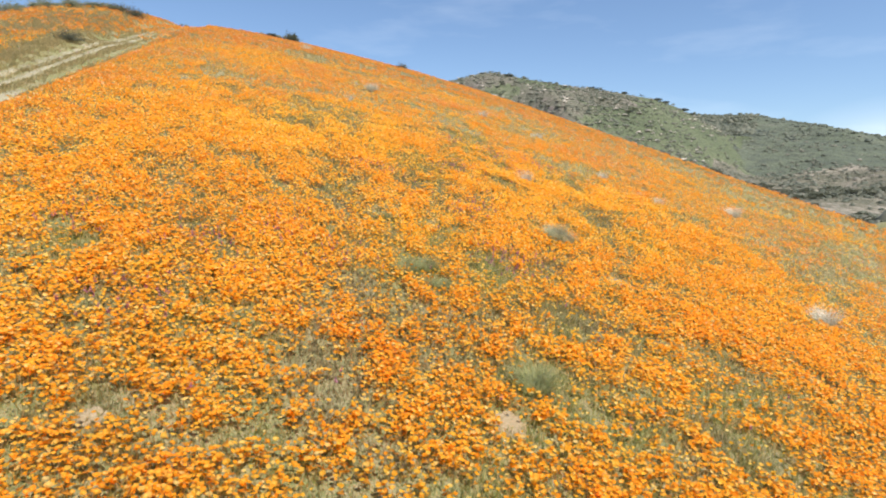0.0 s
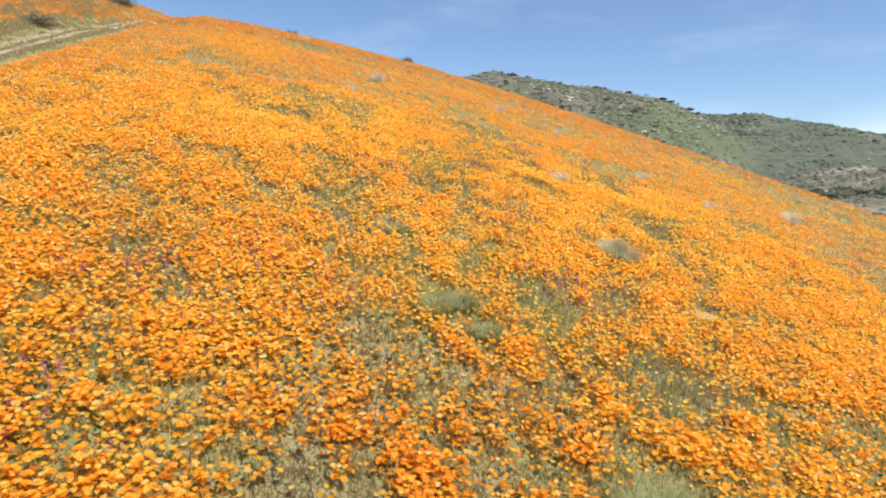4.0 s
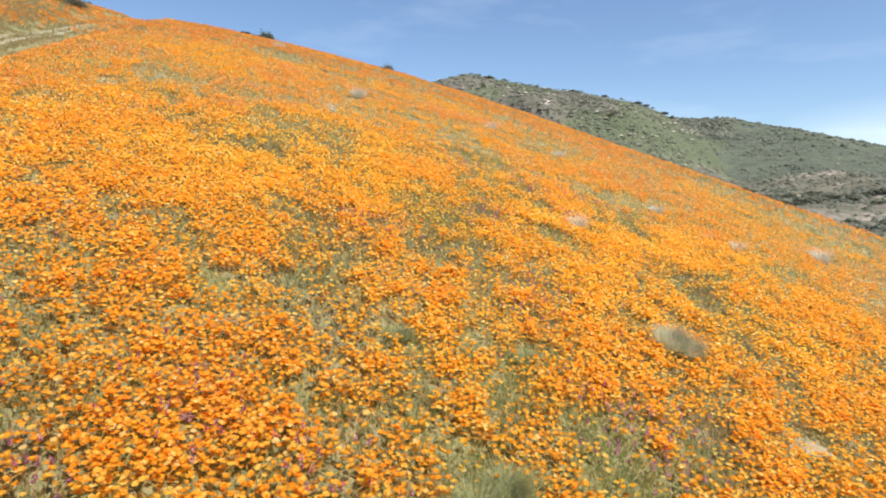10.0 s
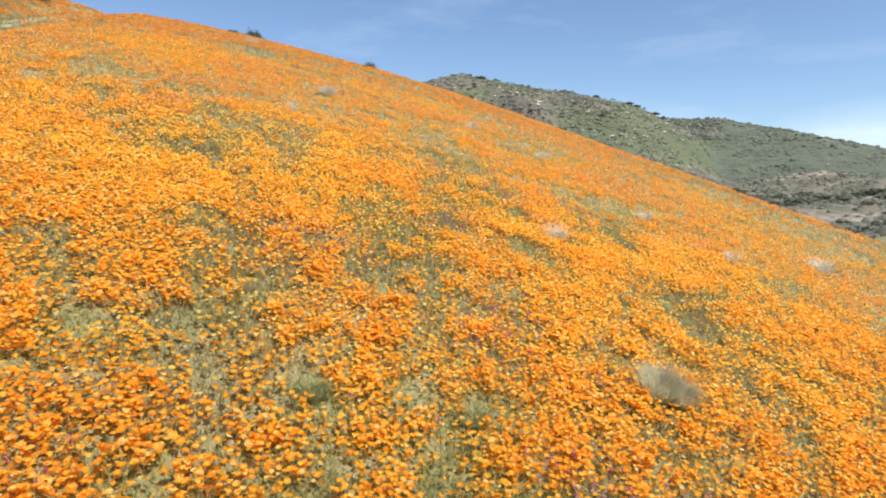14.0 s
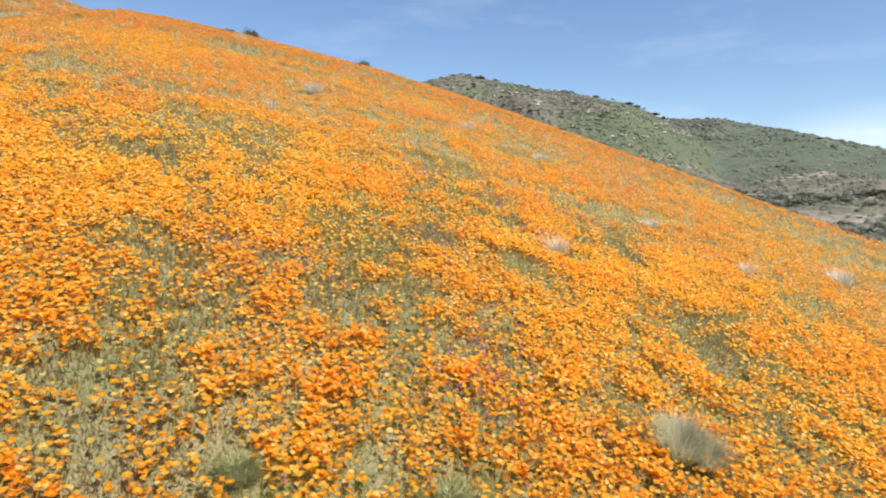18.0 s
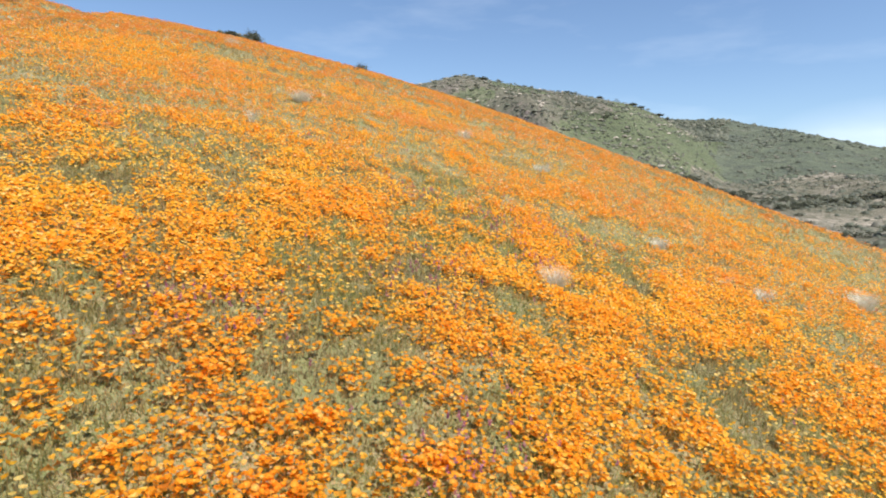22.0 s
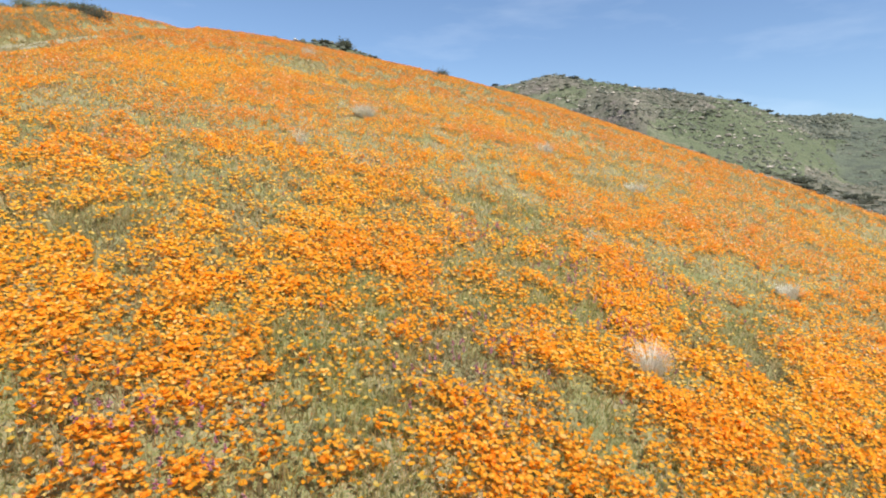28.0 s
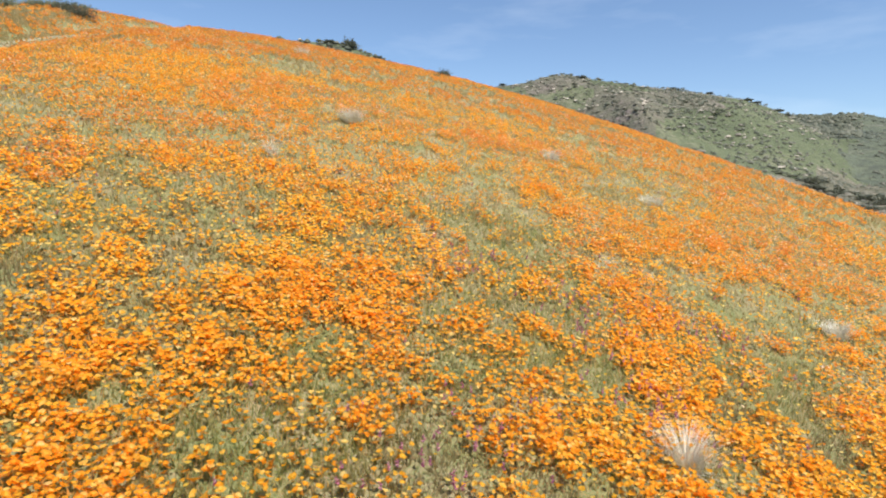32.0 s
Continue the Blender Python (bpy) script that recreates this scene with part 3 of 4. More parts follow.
THIN_H = [(-2.63, 16.13, 0.3, 0.2, 0.8), (5.27, 16.13, 0.35, 0.5, 0.6), (-3.54, 16.18, 0.49, 0.27, 0.6), (-3.7, 16.69, 0.42, 0.3, 0.7), (-1.81, 16.89, 0.24, 0.25, 0.6), (0.38, 16.89, 0.29, 0.24, 0.7), (2.72, 16.92, 0.19, 0.42, 0.7), (-5.76, 16.97, 0.6, 0.28, 0.5), (-3.76, 17.06, 0.62, 0.36, 0.7), (-2.68, 17.3, 0.28, 0.22, 0.7), (0.65, 17.34, 0.44, 0.33, 0.7), (3.77, 17.5, 0.43, 0.41, 0.7), (1.82, 17.57, 0.33, 0.18, 0.6), (1.08, 17.67, 0.43, 0.41, 0.7), (7.71, 17.69, 0.52, 0.61, 0.6), (3.06, 17.84, 0.29, 0.45, 0.8), (0.08, 17.91, 0.4, 0.46, 0.8), (-2.66, 17.92, 0.37, 0.52, 0.85)]
THIN_I = [(-2.8, 18.03, 0.57, 0.79, 0.95), (3.85, 18.14, 0.54, 0.5, 0.8), (1.52, 18.42, 0.44, 0.52, 0.6), (13.52, 18.59, 0.89, 3.82, 0.5), (-3.9, 18.6, 0.69, 0.49, 0.7), (0.81, 18.71, 0.75, 0.61, 0.6), (-0.47, 18.71, 0.3, 0.43, 0.6), (1.61, 18.78, 0.58, 1.24, 0.75), (-1.22, 18.94, 0.55, 0.37, 0.7), (-2.87, 19.08, 0.48, 0.99, 0.9), (-4.64, 19.09, 0.56, 0.53, 0.7), (3.9, 19.14, 0.77, 0.63, 0.85), (-4.01, 19.31, 0.89, 0.55, 0.7), (-0.99, 19.35, 0.48, 0.49, 0.6), (4.81, 19.72, 0.57, 0.56, 0.7), (-2.72, 19.84, 0.37, 0.3, 0.5), (-7.64, 20, 0.68, 0.42, 0.5), (0.35, 20.15, 0.53, 0.77, 0.75)]
THIN_J = [(-0.67, 20.39, 0.37, 0.39, 0.6), (-7.42, 20.45, 0.75, 0.63, 0.6), (1.06, 20.46, 0.55, 0.82, 0.8), (3.99, 20.46, 0.83, 0.95, 0.8), (-5.66, 20.75, 0.68, 0.4, 0.5), (4.77, 21.03, 0.84, 0.97, 0.8), (3.41, 21.05, 0.4, 0.5, 0.5), (-8.34, 21.88, 0.56, 0.85, 0.4), (0.41, 21.99, 0.77, 1.25, 0.85), (-5.91, 22.19, 0.38, 0.46, 0.7), (0.22, 22.2, 0.88, 2.89, 0.8), (0.17, 23.16, 0.71, 0.98, 0.7), (-5.07, 23.39, 0.54, 0.43, 0.4), (2.93, 25.68, 1.01, 1.34, 0.8), (4.26, 27.65, 0.94, 0.88, 0.5), (5.3, 29.1, 1.22, 1.11, 0.4), (-4.21, 30.91, 1.22, 1.17, 0.5), (-7.33, 32.77, 1.16, 1.95, 0.8)]
THIN = THIN_A + THIN_B + THIN_C + THIN_D + THIN_E + THIN_F + THIN_G + THIN_H + THIN_I + THIN_J

# the thickest drifts of flowers: x, y, half width, half depth
THICK_A = [(-0.15, 5.33, 0.31, 0.19), (-3.55, 5.35, 0.48, 0.23), (-3.65, 6.05, 0.4, 0.18), (-1.97, 6.29, 0.37, 0.23), (-2.62, 7.27, 0.57, 0.4), (-3.27, 8.54, 0.24, 0.1), (-2.65, 8.61, 0.6, 0.24), (-1.58, 8.7, 0.45, 0.16), (6.58, 9.46, 0.68, 1.75), (-2.93, 9.55, 0.7, 0.36), (5.14, 10.02, 0.87, 1.2), (2.89, 10.89, 0.46, 0.57), (-0.7, 11.44, 0.44, 0.25), (2.83, 11.55, 0.49, 0.65), (-2.88, 11.76, 0.53, 0.29), (-1.51, 12.77, 0.28, 0.26), (-1.86, 12.88, 0.29, 0.25), (-2.25, 13.09, 0.37, 0.2), (2.87, 13.23, 0.41, 0.48), (-1.96, 13.36, 0.31, 0.13), (0.31, 13.76, 0.36, 0.25), (-0.12, 14.01, 0.42, 0.37)]
THICK_B = [(-2.89, 14.21, 0.75, 0.37), (2.19, 14.34, 0.44, 0.45), (-1.47, 14.41, 0.43, 0.44), (0.81, 14.51, 0.34, 0.24), (-1.58, 14.78, 0.27, 0.28), (-2.48, 14.79, 0.45, 0.59), (-2.08, 14.9, 0.39, 0.32), (-3.55, 15.23, 1.1, 0.78), (-2.28, 15.38, 0.66, 0.57), (7.4, 15.48, 1.1, 2.64), (-2.06, 15.59, 0.48, 0.34), (-3.31, 15.68, 0.36, 0.4), (-0.84, 15.85, 0.25, 0.19), (2.72, 16, 0.45, 0.57), (1.3, 16.3, 0.59, 0.37), (-3.09, 16.3, 0.38, 0.36), (-0.89, 16.44, 0.34, 0.39), (0.68, 16.6, 0.34, 0.24), (-1.88, 16.74, 0.37, 0.28), (4.16, 16.85, 0.53, 0.9), (8.22, 17.06, 0.51, 3.23), (2.09, 17.11, 0.5, 0.33)]
THICK_C = [(4.36, 17.31, 0.82, 1.68), (4.38, 17.47, 0.45, 0.65), (-1.27, 17.61, 0.73, 0.44), (2.68, 18.07, 0.43, 0.61), (-1.62, 19.79, 0.53, 0.61), (1.34, 23.51, 0.48, 1.15), (3.14, 23.75, 1, 1.26)]
THICK = THICK_A + THICK_B + THICK_C

# bushes, tufts and bare soil: x, y, radius
CLEAR = [(2.42, 12.0, .34), (-3.25, 25.7, .45), (2.3, 16.6, .2), (5.75, 20.95, .3), (4.1, 26.1, .4), (1.78, 28.0, .35), (10.4, 20.6, .42), (7.75, 11.4, .4), (7.15, 19.15, .25), (1.04, 6.25, .35), (.70, 5.52, .27), (3.28, 10.58, .28), (-2.9, 4.6, .22), (-.55, 8.47, .3), (-.26, 8.8, .25), (0, 8.25, .28), (-1.15, 10.78, .25), (.22, 10.9, .2)]


def bloom(x, y):
    """How thickly the poppies stand, 0 to 1."""
    n = 0.5 * value_noise(x, y, 2.6) + 0.3 * value_noise(x, y, 0.8) + 0.2 * value_noise(x, y, 6.5)
    d = 0.60 + 0.34 * step(0.30, 0.60, n)
    d = d + 0.10 * step(11, 8, y)
    # the edges of drifts and gaps are ragged
    u = x + 0.34 * (value_noise(x, y, 0.8) - 0.5) + 0.20 * (value_noise(y, x, 0.33) - 0.5)
    w = y + 0.50 * (value_noise(x + 40, y, 0.8) - 0.5) + 0.26 * (value_noise(y, x + 40, 0.33) - 0.5)
    def ring(px, py, a, b):
        way = math.atan2(px, py - 4)
        p, r = (u - px) * math.cos(way) - (w - py) * math.sin(way), (u - px) * math.sin(way) + (w - py) * math.cos(way)
        return (p / a) ** 2 + (r / b) ** 2
    for px, py, a, b in THICK:
        d = d + (1 - d) * 0.85 * np.exp(-ring(px, py, a, b))
    fine = 0.6 * value_noise(x, y, 0.42) + 0.4 * value_noise(y, -x, 0.75)
    far_off = step(14, 30, reach(x, y))
    d = d * (0.34 + 0.16 * far_off + (0.66 - 0.16 * far_off) * step(0.34, 0.52, fine + 0.32 * (d - 0.66)))
    thin = 1 + 0 * d
    for px, py, a, b, bare in THIN:
        thin = np.minimum(thin, 1 - 0.97 * bare ** (0.38 if py > 12 else 0.85) * np.exp(-(ring(px, py, a, b) / 1.3) ** 1.6))
    d = d * np.clip(thin, 0.09, 1)
    # thin streaks high on the slope
    streak = 0.65 * value_noise(x + 90, y, 2.3) + 0.35 * value_noise(x, y + 90, 0.9)
    d = d * (1 - 0.55 * step(0.50, 0.70, streak) * step(20, 27, y)) * (1 - 0.25 * step(24, 38, y + 0.6 * x))
    for px, py, a in CLEAR:
        d = d * step(0.7 * a, 1.25 * a, np.hypot(x - px, y - py))
    # thinner round the side of the hill
    d = d * (1 - 0.45 * step(3.5, 12, x - 0.12 * (y - 15)))
    # grass and brush on top of the shoulder
    d = d * (1 - 0.92 * step(0.2, 1.8, -x - 0.57 * y) * step(34, 37, y + 2.5 * (value_noise(x, y, 2.5) - 0.5)))
    off = x - track_x(y)
    # sparse on the bank above the track
    d = d * (1 - 0.6 * step(-2.0, -2.6, off) * step(-9, -5, off + 2.5 * (value_noise(x, y, 3.0) - 0.5)))
    narrow = step(24, 30, y)
    d = d * (1 - (1 - 0.45 * step(27, 33, y)) * step(-3.6 + 1.6 * narrow, -2.4 + 1.3 * narrow, off) * step(1.5 - 0.7 * narrow, 0.8 - 0.5 * narrow, off))
    return d


def in_sight(x, y):
    """The part of the hill that faces the path."""
    return (np.abs(x + 0.4) < 0.95 * (y + 0.4) + 1.0 + 1.2 * value_noise(x, y, 1.2) + 2.6 * value_noise(x, y, 4.0) ** 2) & (y > 2.4) & (np.hypot(x, y - 7) < np.interp(np.degrees(np.arctan2(x, y - 7)), (-60, -45, -20, 0, 20, 45), (60, 60, 52, 46, 38, 30)))


def reach(x, y):
    """Distance from the line of the walk."""
    return np.hypot(x, y - np.clip(y, 0, 12))


def round_about(x, y):
    """The rest of the hillside, beside and behind the walk."""
    return ~in_sight(x, y) & (np.hypot(x - 0.5, 0.8 * (y - 6)) < 15 + 6 * value_noise(x, y, 4)) & (y < 22)


def sow(per_m2, lo, hi, weight, seed, where=in_sight, y0=2):
    """Random places at that many a square metre where weight allows, from lo to hi metres off the walk."""
    r = np.random.default_rng(seed)
    n = int(per_m2 * 62 * (64 - y0))
    x, y = r.uniform(-38, 24, n), r.uniform(y0, 64, n)
    keep = where(x, y)
    x, y = x[keep], y[keep]
    # the bands of sowing run into one another
    d = reach(x, y) + r.uniform(-2.5, 2.5, len(x))
    keep = ((d >= lo) | (lo == 0)) & (d < hi) & (r.random(len(x)) < weight(x, y))
    return x[keep], y[keep], r


NEAR, MIDDLE = 8.5, 20.0


# ---- the poppies ----
def plants(per_m2, lo, hi, seed, heads, size, rows, petals, where=in_sight, y0=2):
    """Poppy plants as domes of flowers: the bowls' mesh, and the places of the plants."""
    x, y, r = sow(per_m2, lo, hi, bloom, seed, where, y0)
    n = len(x)
    count = r.poisson(heads, n).clip(1, int(3 * heads))
    idx = np.repeat(np.arange(n), count)
    m = len(idx)
    rad = 0.15 * np.sqrt(r.random(m)) * r.uniform(0.7, 1.5, n)[idx]
    ang = r.uniform(0, math.tau, m)
    px, py = x[idx] + rad * np.cos(ang), y[idx] + rad * np.sin(ang)
    tall = (0.115 + 0.07 * value_noise(x, y, 1.7) + r.uniform(0, 0.05, n))[idx]
    high = tall * r.uniform(0.55, 1.08, m) * (1 - 7 * rad ** 2)
    pos = np.stack([px, py, land(px, py) + np.maximum(high, 0.05)], -1)
    out, inner = [], []
    kind = r.integers(0, 3, m)
    for k, wide in enumerate((0.66, 0.88, 1.12)):
        tv, tf = cup(petals, wide, rows)
        s = kind == k
        c = int(s.sum())
        # flowers turn a little towards the sun
        lean = np.arctan2(sun_way.y, sun_way.x) + r.normal(0, 1.3, c)
        turn, wide_by, tilt = r.uniform(0, math.tau, c), size * r.uniform(0.75, 1.2, c), np.abs(r.normal(0.25, 0.28, c))
        out.append(spread(tv, tf, pos[s], turn, wide_by, tilt, lean))
        if rows == 3:
            # a second bowl whose paler yellow paints the sunlit inside
            iv, jf = cup(3, wide, 1)
            iv = iv * (0.86, 0.86, 0.72) + np.array([0, 0, 0.24 * math.cos(wide)])
            inner.append(spread(iv, jf, pos[s], turn + 0.4, wide_by, tilt, lean))
    # added filler flowers lower down; their deep orange paints the shaded gaps
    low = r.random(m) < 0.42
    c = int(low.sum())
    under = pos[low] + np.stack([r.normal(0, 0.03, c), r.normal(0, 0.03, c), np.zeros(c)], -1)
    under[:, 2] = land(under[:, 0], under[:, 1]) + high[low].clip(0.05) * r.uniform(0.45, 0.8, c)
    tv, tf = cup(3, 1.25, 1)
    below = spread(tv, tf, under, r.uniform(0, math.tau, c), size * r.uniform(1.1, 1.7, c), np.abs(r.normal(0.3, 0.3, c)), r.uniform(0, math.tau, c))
    return gather(out), below, inner and gather(inner), (x, y, tall[np.concatenate([[0], np.cumsum(count)[:-1]])])


def singles(per_m2, lo, hi, seed, size, rows, petals, share):
    """Lone flowers on thin stalks, sprinkled between the plants and over the thin places."""
    x, y, r = sow(per_m2, lo, hi, lambda a, b: np.clip(0.35 + 0.65 * bloom(a, b), 0, 1) * always(a, b) * (bloom(a, b) > 0.012), seed)
    n = len(x)
    pos = np.stack([x, y, land(x, y) + r.uniform(0.07, 0.17, n)], -1)
    out = []
    kind = r.random(n) < share
    for part_of, wide in ((kind, 0.75), (~kind, 1.05)):
        c = int(part_of.sum())
        out.append(spread(*cup(petals, wide, rows), pos[part_of], r.uniform(0, math.tau, c), size * r.uniform(0.7, 1.1, c), np.abs(r.normal(0.25, 0.25, c)), r.uniform(0, math.tau, c)))
    tv, tf = blade(0.1, 1)
    high = pos[:, 2] - land(x, y)
    stalks = spread(tv, tf, pos * (1, 1, 0) + np.stack([0 * x, 0 * x, land(x, y)], -1), r.uniform(0, math.tau, n), np.stack([high, np.full(n, 0.006), high], -1))
    return gather(out), stalks


def greens(per_m2, lo, hi, seed, blades, height, width, weight, kinks=2, where=in_sight, y0=2):
    x, y, r = sow(per_m2, lo, hi, weight, seed, where, y0)
    idx = np.repeat(np.arange(len(x)), blades)
    m = len(idx)
    px, py = x[idx] + r.normal(0, 0.06, m), y[idx] + r.normal(0, 0.06, m)
    pos = np.stack([px, py, land(px, py) - 0.01], -1)
    tv, tf = blade(0.45, kinks)
    h = height * r.uniform(0.45, 1.15, m) * (0.7 + 0.6 * value_noise(px, py, 1.3))
    sc = np.stack([h, width * r.uniform(0.6, 1.3, m), h], -1)
    return spread(tv, tf, pos, r.uniform(0, math.tau, m), sc, np.abs(r.normal(0.42, 0.35, m)), r.uniform(0, math.tau, m))


SOIL = [(0.70, 5.52, 0.25), (3.28, 10.58, 0.28), (-2.90, 4.60, 0.18)]


def feathers(at, blades, width, seed):
    """The mound of feathery leaves under each poppy plant's flowers."""
    x, y, tall = at
    r = np.random.default_rng(seed)
    idx = np.repeat(np.arange(len(x)), blades)
    m = len(idx)
    a, rad = r.uniform(0, math.tau, m), 0.17 * np.sqrt(r.random(m))
    px, py = x[idx] + rad * np.cos(a), y[idx] + rad * np.sin(a)
    lift = tall[idx] * r.uniform(0.15, 0.8, m) * (1 - 8 * rad ** 2)
    long = r.uniform(0.035, 0.075, m)
    tv, tf = blade(0.2, 1)
    return spread(tv, tf, np.stack([px, py, land(px, py) + lift], -1), r.uniform(0, math.tau, m), np.stack([long, width * r.uniform(0.6, 1.4, m), long], -1), r.normal(0.8, 0.4, m), r.uniform(0, math.tau, m))


always = lambda x, y: np.prod([step(0.6 * a, a, np.hypot(x - px, y - py)) for px, py, a in SOIL], axis=0) * meadow(x, y)
meadow = lambda x, y: 0.12 + 0.88 * np.prod([step(0.12, 0.34, np.abs(x - track_x(y) - o * (1 - 0.5 * step(22, 34, y)))) for o in (-1.15, -0.45, 0.45)], axis=0)
open_ground = lambda x, y: (1.0 - 0.75 * bloom(x, y)) * always(x, y)

near_bowls, near_low, near_inner, near_plants = plants(78, 0, NEAR, 3, 8.5, 0.0335, 3, 6)
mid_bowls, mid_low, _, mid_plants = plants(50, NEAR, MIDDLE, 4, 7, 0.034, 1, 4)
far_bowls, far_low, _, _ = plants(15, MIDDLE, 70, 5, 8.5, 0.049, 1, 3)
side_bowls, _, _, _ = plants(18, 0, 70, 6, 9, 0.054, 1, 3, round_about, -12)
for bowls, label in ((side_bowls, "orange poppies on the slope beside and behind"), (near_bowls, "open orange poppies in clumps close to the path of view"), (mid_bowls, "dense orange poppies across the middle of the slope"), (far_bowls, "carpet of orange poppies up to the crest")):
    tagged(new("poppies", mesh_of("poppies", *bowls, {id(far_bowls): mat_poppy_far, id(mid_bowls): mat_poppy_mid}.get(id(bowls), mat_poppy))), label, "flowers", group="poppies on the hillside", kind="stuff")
tagged(new("poppy_insides", mesh_of("poppy_insides", *near_inner, mat_poppy_lit_inside)), "yellow-orange insides of the open poppy bowls, coloured as sunlit", "flowers", group="poppies on the hillside", kind="stuff")
for bowls, label in ((near_low, "filler poppies low between the open ones, gap shade in their deep orange"), (mid_low, "filler poppies under the open ones on the slope, gap shade in their deep orange"), (far_low, "filler poppies low on the upper slope, gap shade in their deep orange")):
    tagged(new("gap_poppies", mesh_of("gap_poppies", *bowls, mat_poppy_gap_shade)), label, "flowers", group="poppies on the hillside", kind="stuff")

near_lone, near_stalks = singles(85, 0, NEAR, 7, 0.031, 3, 6, 0.5)
mid_lone, _ = singles(60, NEAR, MIDDLE, 8, 0.031, 1, 4, 0.5)
for bowls, label in ((near_lone, "single yellow-orange poppies sprinkled over the thin grass"), (mid_lone, "single yellow-orange poppies sprinkled over the slope")):
    tagged(new("scattered_poppies", mesh_of("scattered_poppies", *bowls, mat_poppy_lone)), label, "flowers", group="poppies on the hillside", kind="stuff")
tagged(new("poppy_stalks", mesh_of("poppy_stalks", *near_stalks, mat_plant)), "thin green stalks of single poppies", "stalks", group="poppies on the hillside", kind="stuff")

grass_near = greens(290, 0, NEAR, 21, 8, 0.105, 0.014, open_ground, kinks=1)
grass_mid = greens(70, NEAR, MIDDLE, 22, 7, 0.10, 0.020, open_ground, kinks=1)
grass_far = greens(20, MIDDLE, 70, 23, 6, 0.17, 0.026, always, kinks=1)
verge = lambda x, y: step(-9, -6, x - track_x(y)) * step(2.2, 1.2, x - track_x(y)) * meadow(x, y) * step(40, 30, y)
grass_verge = greens(75, 6, 40, 27, 6, 0.13, 0.026, verge, kinks=1)
grass_side = greens(6, 0, 70, 26, 5, 0.12, 0.025, always, 1, round_about, -12)
for blades_, label in ((grass_side, "meadow grass on the slope beside and behind"), (grass_near, "fine grey-green grass and feathery leaves with dry stalks"), (grass_mid, "grey-green meadow grass between the poppies"), (grass_far, "meadow grass on the upper slope"), (grass_verge, "rough grass along the dirt track")):
    tagged(new("meadow_grass", mesh_of("meadow_grass", *blades_, mat_dry_green if any(blades_ is g for g in (grass_mid, grass_far, grass_verge)) else mat_green)), label, "grass", group="meadow grass", kind="stuff")


for at, blades_, wide, seed in ((near_plants, 12, 0.016, 24), (mid_plants, 5, 0.030, 25)):
    tagged(new("poppy_leaves", mesh_of("poppy_leaves", *feathers(at, blades_, wide, seed), mat_plant)), "feathery poppy leaves under the flowers, warm petal light in their colour", "leaves", group="poppies on the hillside", kind="stuff")


# ---- purple flowers ----
PURPLE = [(-3.38, 7.92), (-2.53, 9.03), (-1.56, 8.42), (1.04, 9.99), (1.22, 9.59), (0.94, 12.79), (0.12, 19.34), (1.69, 19.14), (1.75, 18.28), (2.2, 17.3), (3.22, 19.22), (0.59, 16.24), (1.6, 18.66), (-1.77, 13.78), (-5.23, 7.99), (-3.57, 6.24), (-2.66, 9.17), (0.15, 15.48), (0.64, 12.28)]


def purple_weight(x, y):
    d = 0 * x
    for px, py in PURPLE:
        d = np.maximum(d, np.exp(-((x - px) ** 2 + (y - py) ** 2) / 0.25))
    return np.clip(d + 0.015 * (bloom(x, y) < 0.5), 0, 1)


px_, py_, r_ = sow(48, 0, 20, purple_weight, 31)
idx_ = np.repeat(np.arange(len(px_)), 5)
up_ = np.tile(np.arange(5), len(px_))
pos_ = np.stack([px_[idx_] + r_.normal(0, 0.006, len(idx_)), py_[idx_] + r_.normal(0, 0.006, len(idx_)), land(px_, py_)[idx_] + 0.11 + 0.014 * up_ + r_.uniform(0, 0.06, len(px_))[idx_]], -1)
tv_, tf_ = cup(3, 0.9, 1)
owl = spread(tv_, tf_, pos_, r_.uniform(0, 6.28, len(idx_)), 0.025 - 0.003 * up_)
tagged(new("owl_clover", mesh_of("owl_clover", *owl, mat_purple)), "small purple flower spikes scattered in the thin grass", "flowers", kind="stuff")


# ---- bushes, tufts and weeds ----
def spray(n, radius, height, width, seed, splay=0.75, bend=0.35, kinks=3):
    """Blades fanning from a base: a tuft or a wiry bush."""
    r = np.random.default_rng(seed)
    a = r.uniform(0, math.tau, n)
    rad = radius * 0.45 * np.sqrt(r.random(n))
    pos = np.stack([rad * np.cos(a), rad * np.sin(a), np.full(n, -0.02)], -1)
    h = height * r.uniform(0.55, 1.1, n)
    tv, tf = blade(bend, kinks)
    lean = a + r.normal(0, 0.5, n)
    return spread(tv, tf, pos, lean, np.stack([h, width * r.uniform(0.6, 1.4, n), h], -1), np.minimum(splay * rad / (radius * 0.45) * r.uniform(0.4, 1.1, n), 1.1), lean)


def sprigs(n, radius, height, leaf, seed, fat=0.42):
    """Small leaves filling a low dome with gaps."""
    r = np.random.default_rng(seed)
    a, q = r.uniform(0, math.tau, n), r.random(n) ** 0.45
    e = np.arccos(r.random(n))
    lump = 0.75 + 0.35 * np.sin(3 * a + seed) * np.sin(4 * e) + 0.2 * r.random(n)
    pos = np.stack([radius * q * lump * np.sin(e) * np.cos(a), radius * q * lump * np.sin(e) * np.sin(a), height * q * lump * np.cos(e)], -1)
    tv, tf = blade(0.3, 1)
    s = leaf * r.uniform(0.6, 1.5, n)
    return spread(tv, tf, pos, a, np.stack([s, s * fat, s], -1), np.abs(r.normal(0.7 + 0.5 * (fat > 0.5), 0.5, n)), a + r.normal(0, 0.7, n))


